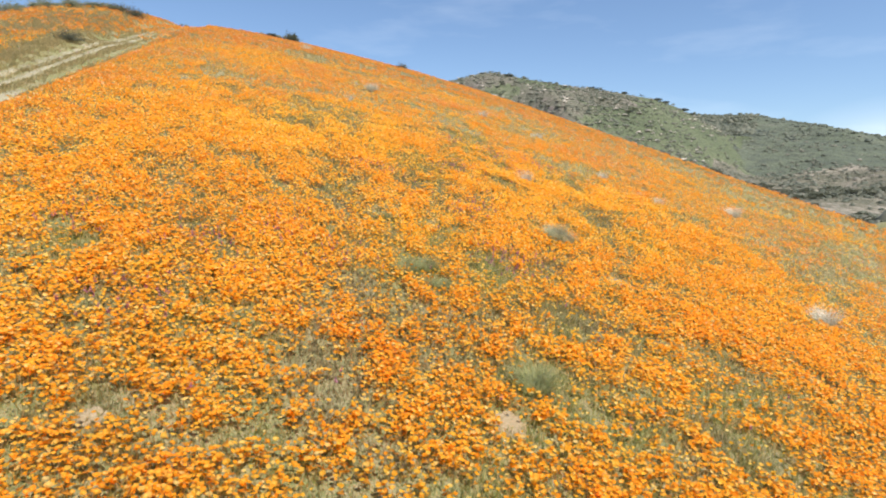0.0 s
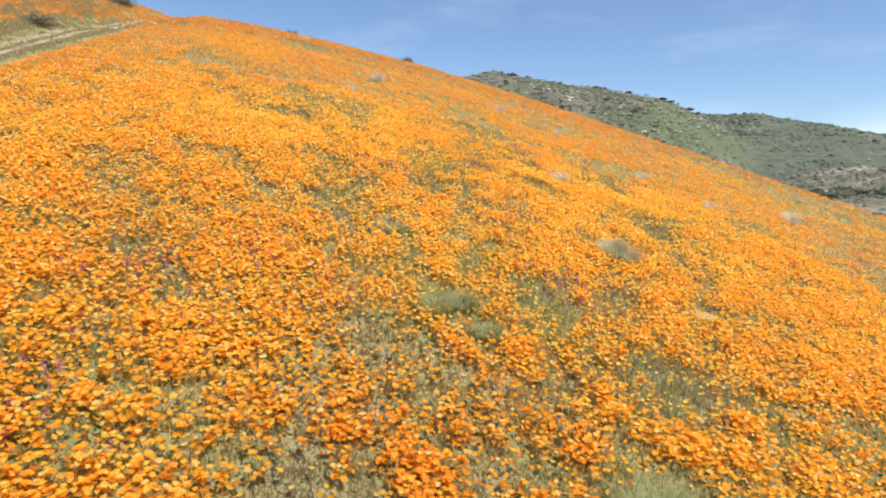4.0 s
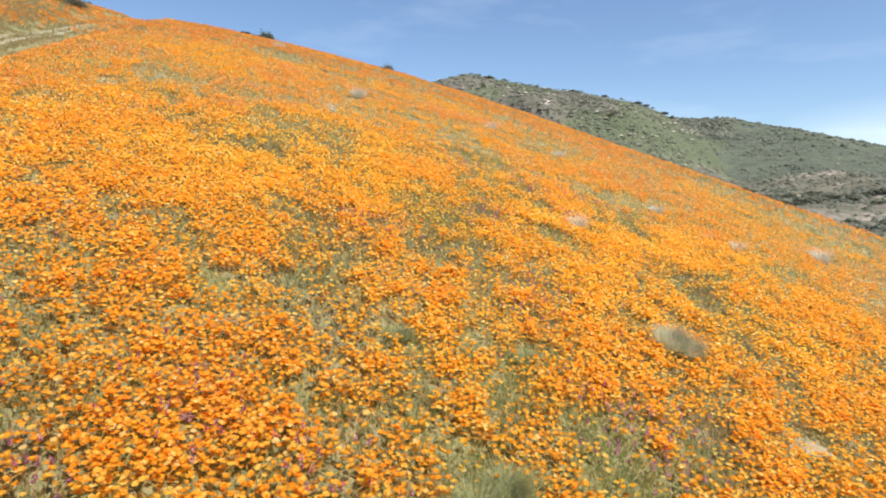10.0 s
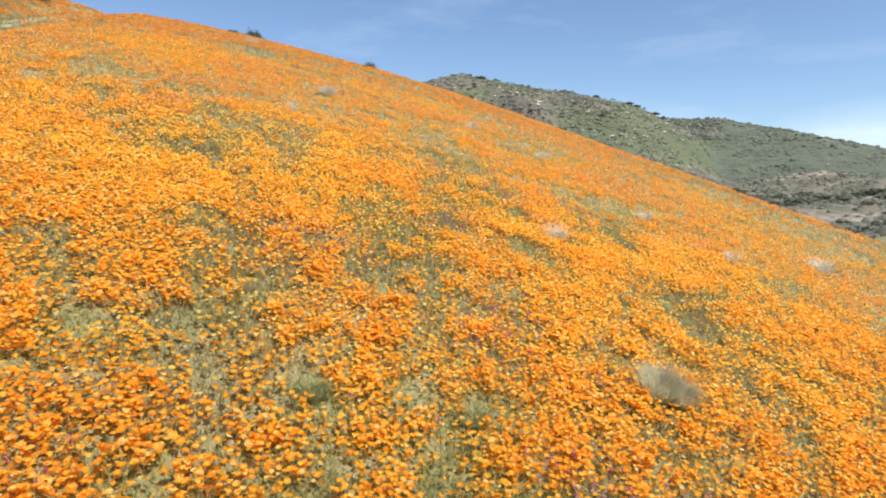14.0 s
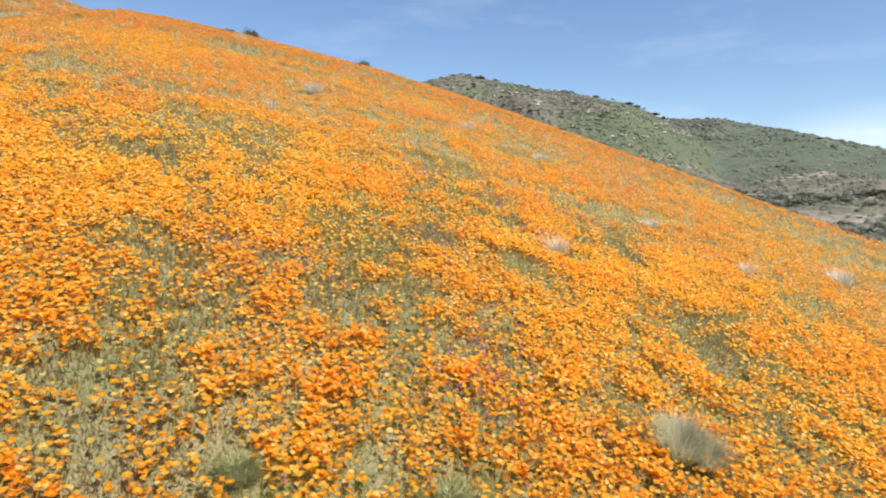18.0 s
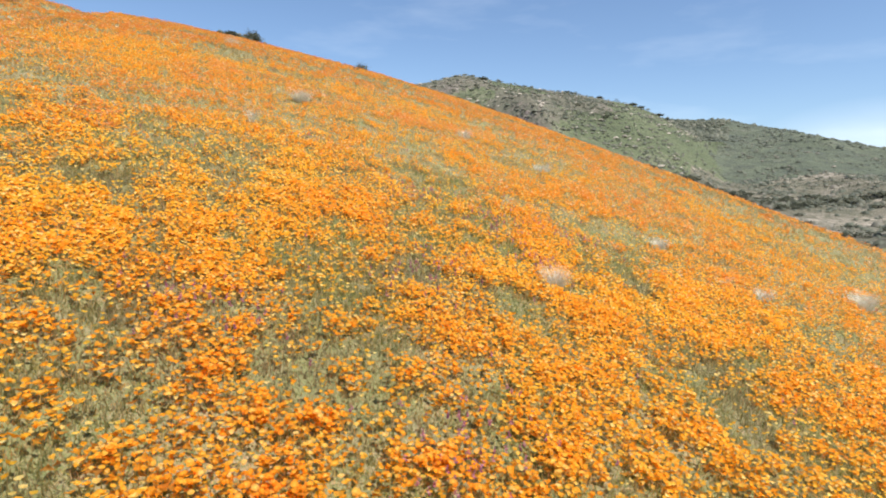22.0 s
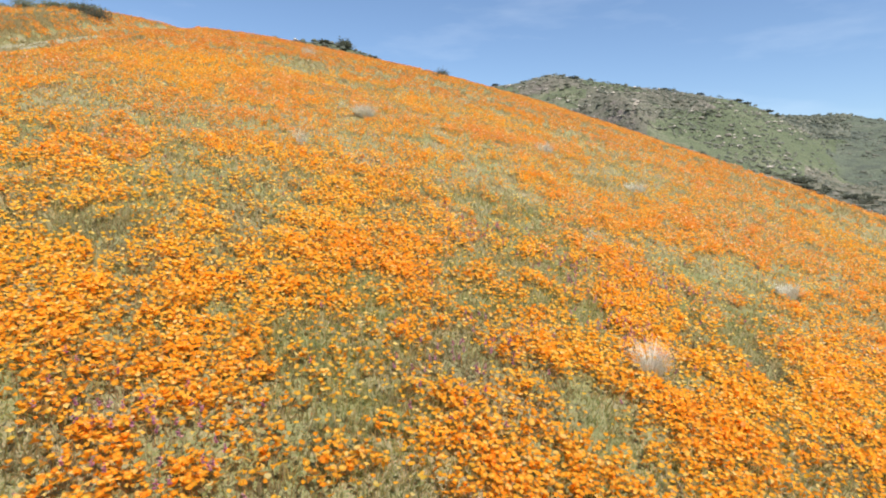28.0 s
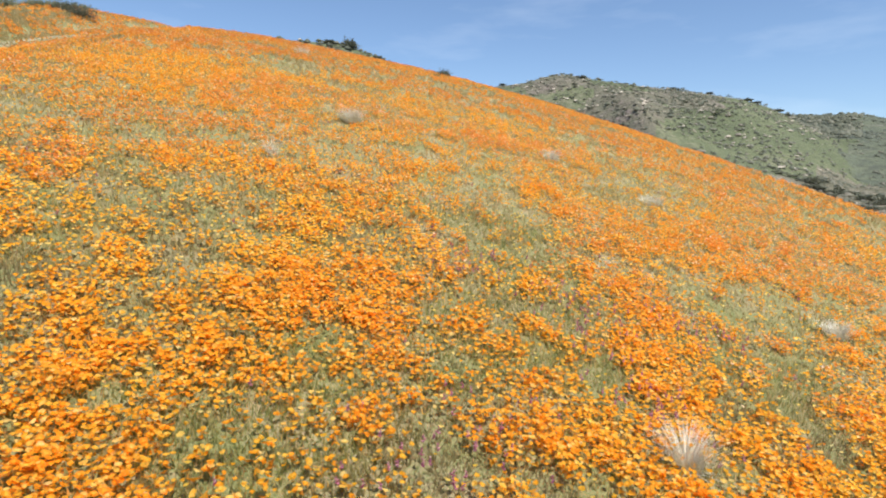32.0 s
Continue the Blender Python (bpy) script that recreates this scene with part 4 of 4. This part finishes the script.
def stand(name, x, y, label, category, group="", turn=0.0):
    base = new(name)
    base.matrix_world = pose(x, y, land1(x, y), 0, 0, turn)
    return tagged(base, label, category, group)


def wood(radius, height, n, seed, thick=0.02):
    """Forked tapering stems from one foot."""
    r = np.random.default_rng(seed)
    out = []
    for k in range(n):
        a, lean = math.tau * k / n + r.uniform(-0.4, 0.4), r.uniform(0.2, 0.9)
        p0, p1 = np.zeros(3), np.array([radius * 0.4 * lean * math.cos(a), radius * 0.4 * lean * math.sin(a), height * 0.45])
        ends = [p1 + np.array([radius * 0.45 * math.cos(a + s), radius * 0.45 * math.sin(a + s), height * r.uniform(0.2, 0.4)]) for s in (-0.6, 0.5)]
        for s, e, w0, w1 in ((p0, p1, thick, thick * 0.65), (p1, ends[0], thick * 0.65, thick * 0.25), (p1, ends[1], thick * 0.65, thick * 0.25)):
            d = (e - s) / np.linalg.norm(e - s)
            u = np.cross(d, (0.3, 0.9, 0.1))
            u /= np.linalg.norm(u)
            w = np.cross(d, u)
            ring = [math.cos(q) * u + math.sin(q) * w for q in np.arange(5) * math.tau / 5]
            v = np.array([s + w0 * q for q in ring] + [e + w1 * q for q in ring])
            f = np.array([(i, (i + 1) % 5, 5 + (i + 1) % 5) for i in range(5)] + [(i, 5 + (i + 1) % 5, 5 + i) for i in range(5)])
            out.append((v, f))
    return gather(out)


def wiry_bush(x, y, radius, height, seed, label, dry=260):
    b = stand("wiry_bush", x, y, label, "bush", "wiry bushes in the poppies", seed * 40)
    piece("foliage", mesh_of("foliage", *spray(int(2600 * min(1, radius / 0.3)), radius * 1.3, height * 1.15, 0.0065, seed, 0.66, 0.2, 2), mat_sage), b)
    piece("dry_foliage", mesh_of("dry_foliage", *spray(dry, radius * 1.25, height * 1.22, 0.004, seed + 50, 0.64, 0.2, 2), mat_straw), b, "pale dry twig tips")
    piece("stem", mesh_of("stem", *wood(radius, height * 0.8, 6, seed, 0.008), mat_wood), b)


def dry_tuft(x, y, radius, height, seed, label, n=170):
    b = stand("dry_grass_tuft", x, y, label, "grass tuft", "dry tufts on the slope", seed * 37)
    piece("dry_grass", mesh_of("dry_grass", *spray(int(n * 2.2), radius, height, 0.0045, seed, 0.68, 0.35, 3), mat_straw), b)
    piece("thatch", mesh_of("thatch", *spray(n // 2, radius * 1.1, height * 0.5, 0.008, seed + 9, 1.2, 0.7, 3), mat_straw), b)


def weed(x, y, radius, height, seed, label):
    b = stand("weed_clump", x, y, label, "weed", "weeds in the poppies", seed * 53)
    piece("foliage", mesh_of("foliage", *spray(900, radius * 1.15, height * 1.05, 0.006, seed, 0.75, 0.35, 2), mat_weed), b)
    piece("undergrowth", mesh_of("undergrowth", *sprigs(320, radius, height * 0.8, 0.035, seed + 4), mat_weed), b)


def shrub(x, y, radius, height, seed, label, leaves=900, leaf=0.07, mat=None, group="dark shrubs on the ridges"):
    b = stand("shrub", x, y, label, "shrub", group, seed * 29)
    piece("stem", mesh_of("stem", *wood(radius * 0.7, height * 0.75, 6, seed, 0.03 * height), mat_wood), b)
    leaves, leaf = int(leaves * 1.8), leaf * 0.7
    for k in range(3):
        v, f = sprigs(leaves // 3, radius * (0.95 - 0.1 * k), height * (0.9 - 0.12 * k), leaf, seed + k, 0.8)
        a = math.tau * k / 3 + seed
        v = v + np.array([radius * 0.22 * math.cos(a), radius * 0.22 * math.sin(a), 0.05])
        piece("crown", mesh_of("crown", v, f, mat or mat_dark), b)


wiry_bush(2.33, 12.0, 0.25, 0.37, 1, "grey-green wiry bush standing in orange poppies", 160)
dry_tuft(-3.25, 25.7, 0.40, 0.44, 2, "pale grey-green wiry bush high on the poppy slope", 520)
wiry_bush(2.57, 11.93, 0.17, 0.30, 5, "small grey-green wiry bush beside a larger one")
dry_tuft(2.34, 16.66, 0.16, 0.48, 3, "bleached upright tuft of dry grass", 260)
dry_tuft(5.75, 20.95, 0.27, 0.36, 4, "low pale tuft of dry grass", 260)
dry_tuft(4.1, 26.1, 0.50, 0.34, 5, "low spreading tuft of straw-coloured grass", 300)
dry_tuft(1.78, 28.0, 0.45, 0.40, 6, "faint pale tuft of dry grass near the crest", 260)
dry_tuft(10.4, 20.6, 0.46, 0.50, 7, "round pinkish-grey tuft of dry stalks", 300)
dry_tuft(7.75, 11.4, 0.42, 0.46, 8, "round pale tuft of dry stalks low on the slope", 300)
dry_tuft(7.15, 19.15, 0.26, 0.36, 9, "small pale tuft of dry stalks", 200)
dry_tuft(6.50, 19.45, 0.16, 0.30, 12, "small bleached tuft of dry stalks", 120)
dry_tuft(-3.58, 21.7, 0.10, 0.46, 10, "thin upright wisp of dry grass", 70)
dry_tuft(-8.86, 37.2, 0.5, 0.5, 11, "pale dry tuft close to the crest", 260)
weed(1.04, 6.25, 0.34, 0.34, 1, "bushy green weed beside a patch of bare soil")
weed(-0.55, 8.52, 0.23, 0.30, 2, "yellow-green weed among thin poppies")
weed(-0.26, 8.85, 0.20, 0.27, 3, "grey-green weed among thin poppies")
weed(0.00, 8.30, 0.22, 0.18, 4, "low green weed among thin poppies")
weed(-1.14, 10.78, 0.21, 0.17, 5, "olive-green weed standing in poppies")
weed(0.22, 10.9, 0.22, 0.16, 6, "low brownish-green weed in thin grass")

shrub(-3.47, 45.87, 0.56, 0.66, 1, "small grey-brown shrub on the crest of the poppy hill", 1300, 0.055)
shrub(-15.33, 24, 0.73, 0.5, 2, "dark low shrub on the bank above the track", 700, 0.06, mat_chaparral)
shrub(-19.5, 37.1, 0.8, 0.62, 3, "grey-brown dry shrub at the bend of the track", 900, 0.08, mat_chaparral)
shrub(-21.2, 38.4, 1.0, 0.6, 4, "grey-green shrub beside the track", 900, 0.08)
for k, (bx, by, br, bh) in enumerate([(-39.73, 151.07, 2.53, 2.53), (-44.67, 150.67, 1.6, 0.7), (-32.67, 150.67, 1.33, 1.07), (-53.33, 152, 1.87, 1.2), (-69.33, 150.67, 2, 1.33), (-77.33, 148, 2, 1.33)]):
    shrub(bx, by, br, bh, 10 + k, "dark rounded shrub alone on a distant ridge" if k == 0 else "dark low shrub on a distant ridge", 700, 0.5)
for k, (bx, by, br, bh) in enumerate([(-25.5, 47, 1.3, 1.2), (-28, 48, 1.6, 1.4), (-30.5, 49, 1.5, 1.2), (-33, 49.5, 1.8, 1.5), (-35.5, 50, 1.8, 1.4), (-38, 50, 2.0, 1.5), (-40.5, 50, 2.0, 1.5), (-43, 50, 2.2, 1.6), (-27, 42, 0.8, 0.5), (-22.5, 41.5, 0.9, 0.8)]):
    shrub(bx, by - 2.5, br, bh * 0.45, 30 + k, "grey-green shrub in a row along the bank above the track", 1200, 0.12, mat_brush)


for k, (bx, by, br, bh) in enumerate([(-24.8, 36.9, 0.95, 0.6), (-26.5, 36, 1.1, 0.6), (-24, 37.9, 0.8, 0.5), (-23.1, 38.6, 0.8, 0.45), (-28.2, 35.2, 1.1, 0.6), (-30, 34.5, 1.2, 0.7)]):
    shrub(bx, by, br, bh, 90 + k, "low grey-green brush on the shoulder above the track", 900, 0.09, mat_brush, "brush on the shoulder")
rb = np.random.default_rng(91)
for k in range(16):
    by = rb.uniform(37.5, 45)
    bx = -0.57 * by - rb.uniform(1.5, 13)
    shrub(bx, by, rb.uniform(0.6, 1.2), rb.uniform(0.3, 0.6), 50 + k, "low grey-green brush on the shoulder above the track", 600, 0.10, mat_brush, "brush on the shoulder")


# ---- bare soil ----
def soil_patch(x, y, rx, ry, seed, label):
    r = np.random.default_rng(seed)
    n = 26
    a = np.arange(n) * math.tau / n
    wob = 0.75 + 0.5 * r.random(n)
    v = [(x, y, land1(x, y) + 0.035)]
    for q, h in ((0.55, 0.03), (1.0, -0.02)):
        for k in range(n):
            px, py = x + rx * wob[k] * q * math.cos(a[k]), y + ry * wob[k] * q * math.sin(a[k])
            v.append((px, py, land1(px, py) + h + r.uniform(-0.006, 0.012)))
    f = [(0, 1 + k, 1 + (k + 1) % n) for k in range(n)]
    for k in range(n):
        b, c = 1 + k, 1 + (k + 1) % n
        f += [(b, b + n, c + n), (b, c + n, c)]
    tagged(new("bare_soil", mesh_of("bare_soil", np.array(v), np.array(f), mat_bare, smooth=True)), label, "soil", kind="structure")


soil_patch(0.70, 5.52, 0.20, 0.26, 1, "pale bare patch of dry soil in the grass")
soil_patch(3.28, 10.58, 0.32, 0.14, 2, "narrow pale patch of bare soil")
soil_patch(-2.90, 4.60, 0.13, 0.15, 3, "small pale patch of bare soil")


# ---- scrub and rocks on the far hills ----
def scrub(n, d0, d1, seed, lo, hi, mat, name, label, category, flat=0.65, blobs=1, gaps=(0.3, 0.6), az0=-46, az1=48):
    r = np.random.default_rng(seed)
    az = np.radians(r.uniform(az0, az1, n))
    d = np.sqrt(r.uniform(d0 * d0, d1 * d1, n))
    x, y = d * np.sin(az), 7 + d * np.cos(az)
    keep = r.random(n) < 0.08 + 0.92 * step(gaps[0], gaps[1], 0.55 * value_noise(x, y, 40) + 0.45 * value_noise(x, y, 14))
    x, y = x[keep], y[keep]
    m = len(x)
    out = []
    s = r.uniform(lo, hi, m) * (0.55 + 0.9 * r.random(m) ** 2)
    for k in range(blobs):
        tv, tf = sprigs(60, 1.0, 0.8, 0.34, seed + k, 0.8) if blobs > 1 else lump(seed)
        off = 0.6 * s * (blobs > 1)
        px, py = x + off * r.normal(0, 0.6, m), y + off * r.normal(0, 0.6, m)
        sk = s * (r.uniform(0.5, 0.85, m) if blobs > 1 else 1)
        out.append(spread(tv, tf, np.stack([px, py, land(px, py) + 0.15 * sk], -1), r.uniform(0, 6.28, m), np.stack([sk, sk, sk * flat * r.uniform(0.7, 1.3, m)], -1)))
    tagged(new(name, mesh_of(name, *gather(out), mat)), label, category, kind="stuff")


def lump(seed):
    """A small irregular bush top of ten facets."""
    r = np.random.default_rng(seed)
    a = np.arange(5) * math.tau / 5
    ring = np.stack([np.cos(a), np.sin(a), np.full(5, -0.1)], -1) * r.uniform(0.8, 1.2, (5, 1))
    top = np.stack([0.55 * np.cos(a + 0.6), 0.55 * np.sin(a + 0.6), np.full(5, 0.75)], -1) * r.uniform(0.75, 1.2, (5, 1))
    v = np.vstack([ring, top, [[0, 0, 0.95]]])
    f = [(i, (i + 1) % 5, 5 + i) for i in range(5)] + [((i + 1) % 5, 5 + (i + 1) % 5, 5 + i) for i in range(5)] + [(5 + i, 5 + (i + 1) % 5, 10) for i in range(5)]
    return v, np.array(f)


scrub(6500, 200, 338, 41, 0.35, 1.0, mat_chaparral, "scrub", "small grey-green chaparral bushes covering the nearer far hill", "scrub", 0.55, 1, (0.2, 0.55), -46, 18)
scrub(3200, 190, 335, 49, 0.35, 1.0, mat_chaparral, "scrub", "scattered chaparral bushes on the grassy spur", "scrub", 0.55, 1, (0.30, 0.62), 14, 40)
scrub(5000, 332, 540, 44, 0.7, 1.7, mat_back_scrub, "scrub", "grey-green chaparral on the hill behind", "scrub", 0.5, 1, (0.30, 0.62), 8, 48)
scrub(1500, 336, 470, 52, 0.7, 1.8, mat_dark, "scrub", "dense chaparral in the gully between the hills, slope shade in its dark colour", "scrub", 0.6, 1, (0.1, 0.4), 20, 28.5)
scrub(520, 170, 345, 42, 0.8, 1.9, mat_dark, "scrub", "darker chaparral bushes on the far slopes", "scrub", 0.7, 2, (0.32, 0.6), -46, 20)
scrub(420, 105, 215, 45, 1.4, 3.2, mat_dark, "scrub", "large dark bushes in the valley below the hills", "scrub", 0.6, 3, (0.42, 0.60), 22, 48)
scrub(190, 77, 125, 53, 0.7, 1.7, mat_dark, "scrub", "dark bushes close below the poppy hill", "scrub", 0.65, 2, (0.3, 0.55), 22, 46)
scrub(1900, 78, 245, 46, 0.35, 1.0, mat_chaparral, "scrub", "low scrub in the valley below the hills", "scrub", 0.6, 1, (0.35, 0.62), 0, 48)
scrub(1400, 72, 190, 48, 0.3, 0.9, mat_chaparral, "scrub", "low scrub at the foot of the poppy hill", "scrub", 0.7, 1, (0.25, 0.55), 16, 48)
scrub(1500, 150, 336, 43, 0.35, 1.1, mat_rock, "rocks", "pale weathered rocks on the far slopes", "rocks", 0.45, 1, (0.4, 0.7), -46, 26)
scrub(1500, 110, 152, 47, 0.35, 0.8, mat_chaparral, "scrub", "low scrub on the ridge behind the poppy hill", "scrub", 0.6, 1, (0.2, 0.5), -40, -6)
for k, (az, d, br) in enumerate([(20.3, 328, 3.4), (21.0, 329, 2.6), (22.7, 330, 3.6), (23.3, 331, 2.4), (6.2, 322, 4.0), (14.3, 328, 2.2), (17.3, 328, 2.4), (-1.2, 328, 2.4)]):
    shrub(d * math.sin(radians(az)), 7 + d * math.cos(radians(az)), br * 0.75, br * 0.36, 70 + k, "dark rounded shrub standing on the far skyline", 500, 0.7, mat_chaparral, group="shrubs on the far skyline")


# ---- poppy plants close to the path of view, one by one ----
def plant_kind(seed, heads):
    r = np.random.default_rng(seed)
    base = new("poppy_plant")
    tagged(base, "orange poppy plant with feathery grey-green leaves", "poppy", "single poppy plants in the foreground")
    piece("foliage", mesh_of("foliage", *spray(46, 0.15, 0.13, 0.006, seed, 1.1, 0.5, 2), mat_plant), base)
    bowls = [mesh_of("flower", *[a for a in cup(4, wide, 2)], mat_poppy_one) for wide in (0.6, 0.8, 1.0)]
    for k in range(heads):
        rad, a, h = 0.15 * math.sqrt(r.random()), r.uniform(0, math.tau), r.uniform(0.15, 0.25)
        flower = piece("flower", bowls[k % 3], base)
        s = 0.028 * r.uniform(0.8, 1.2)
        tip = pose(rad * math.cos(a), rad * math.sin(a), h, 18 * r.normal(), 18 * r.normal(), r.uniform(0, 360))
        flower.matrix_local = tip @ Matrix.Diagonal((s, s, s, 1))
        foot, top = np.array([rad * 0.3 * math.cos(a), rad * 0.3 * math.sin(a), -0.01]), np.array([rad * math.cos(a), rad * math.sin(a), h])
        u, w = np.array([0.0016, 0, 0]), np.array([0, 0.0016, 0])
        sv = np.array([foot + u, foot - u + w, foot - w, top + u, top - u + w, top - w])
        sf = np.array([(0, 1, 4), (0, 4, 3), (1, 2, 5), (1, 5, 4), (2, 0, 3), (2, 3, 5)])
        piece("stalk", mesh_of("stalk", sv, sf, mat_plant), base)
    return base


kinds = [plant_kind(60 + k, 5 + k % 4) for k in range(6)]
rp = np.random.default_rng(77)
spots = []
while len(spots) < 260:
    x, y = rp.uniform(-4.5, 5.0), rp.uniform(3.6, 18.0)
    if in_sight(np.array([x]), np.array([y]))[0] and rp.random() < 0.25 + 0.75 * float(bloom(np.array([x]), np.array([y]))[0]):
        spots.append((x, y))
for k, (x, y) in enumerate(spots):
    at = pose(x, y, land1(x, y), 0, 0, rp.uniform(0, 360))
    if k < 6:
        kinds[k].matrix_world = at
    else:
        copy_thing(kinds[k % 6], at)
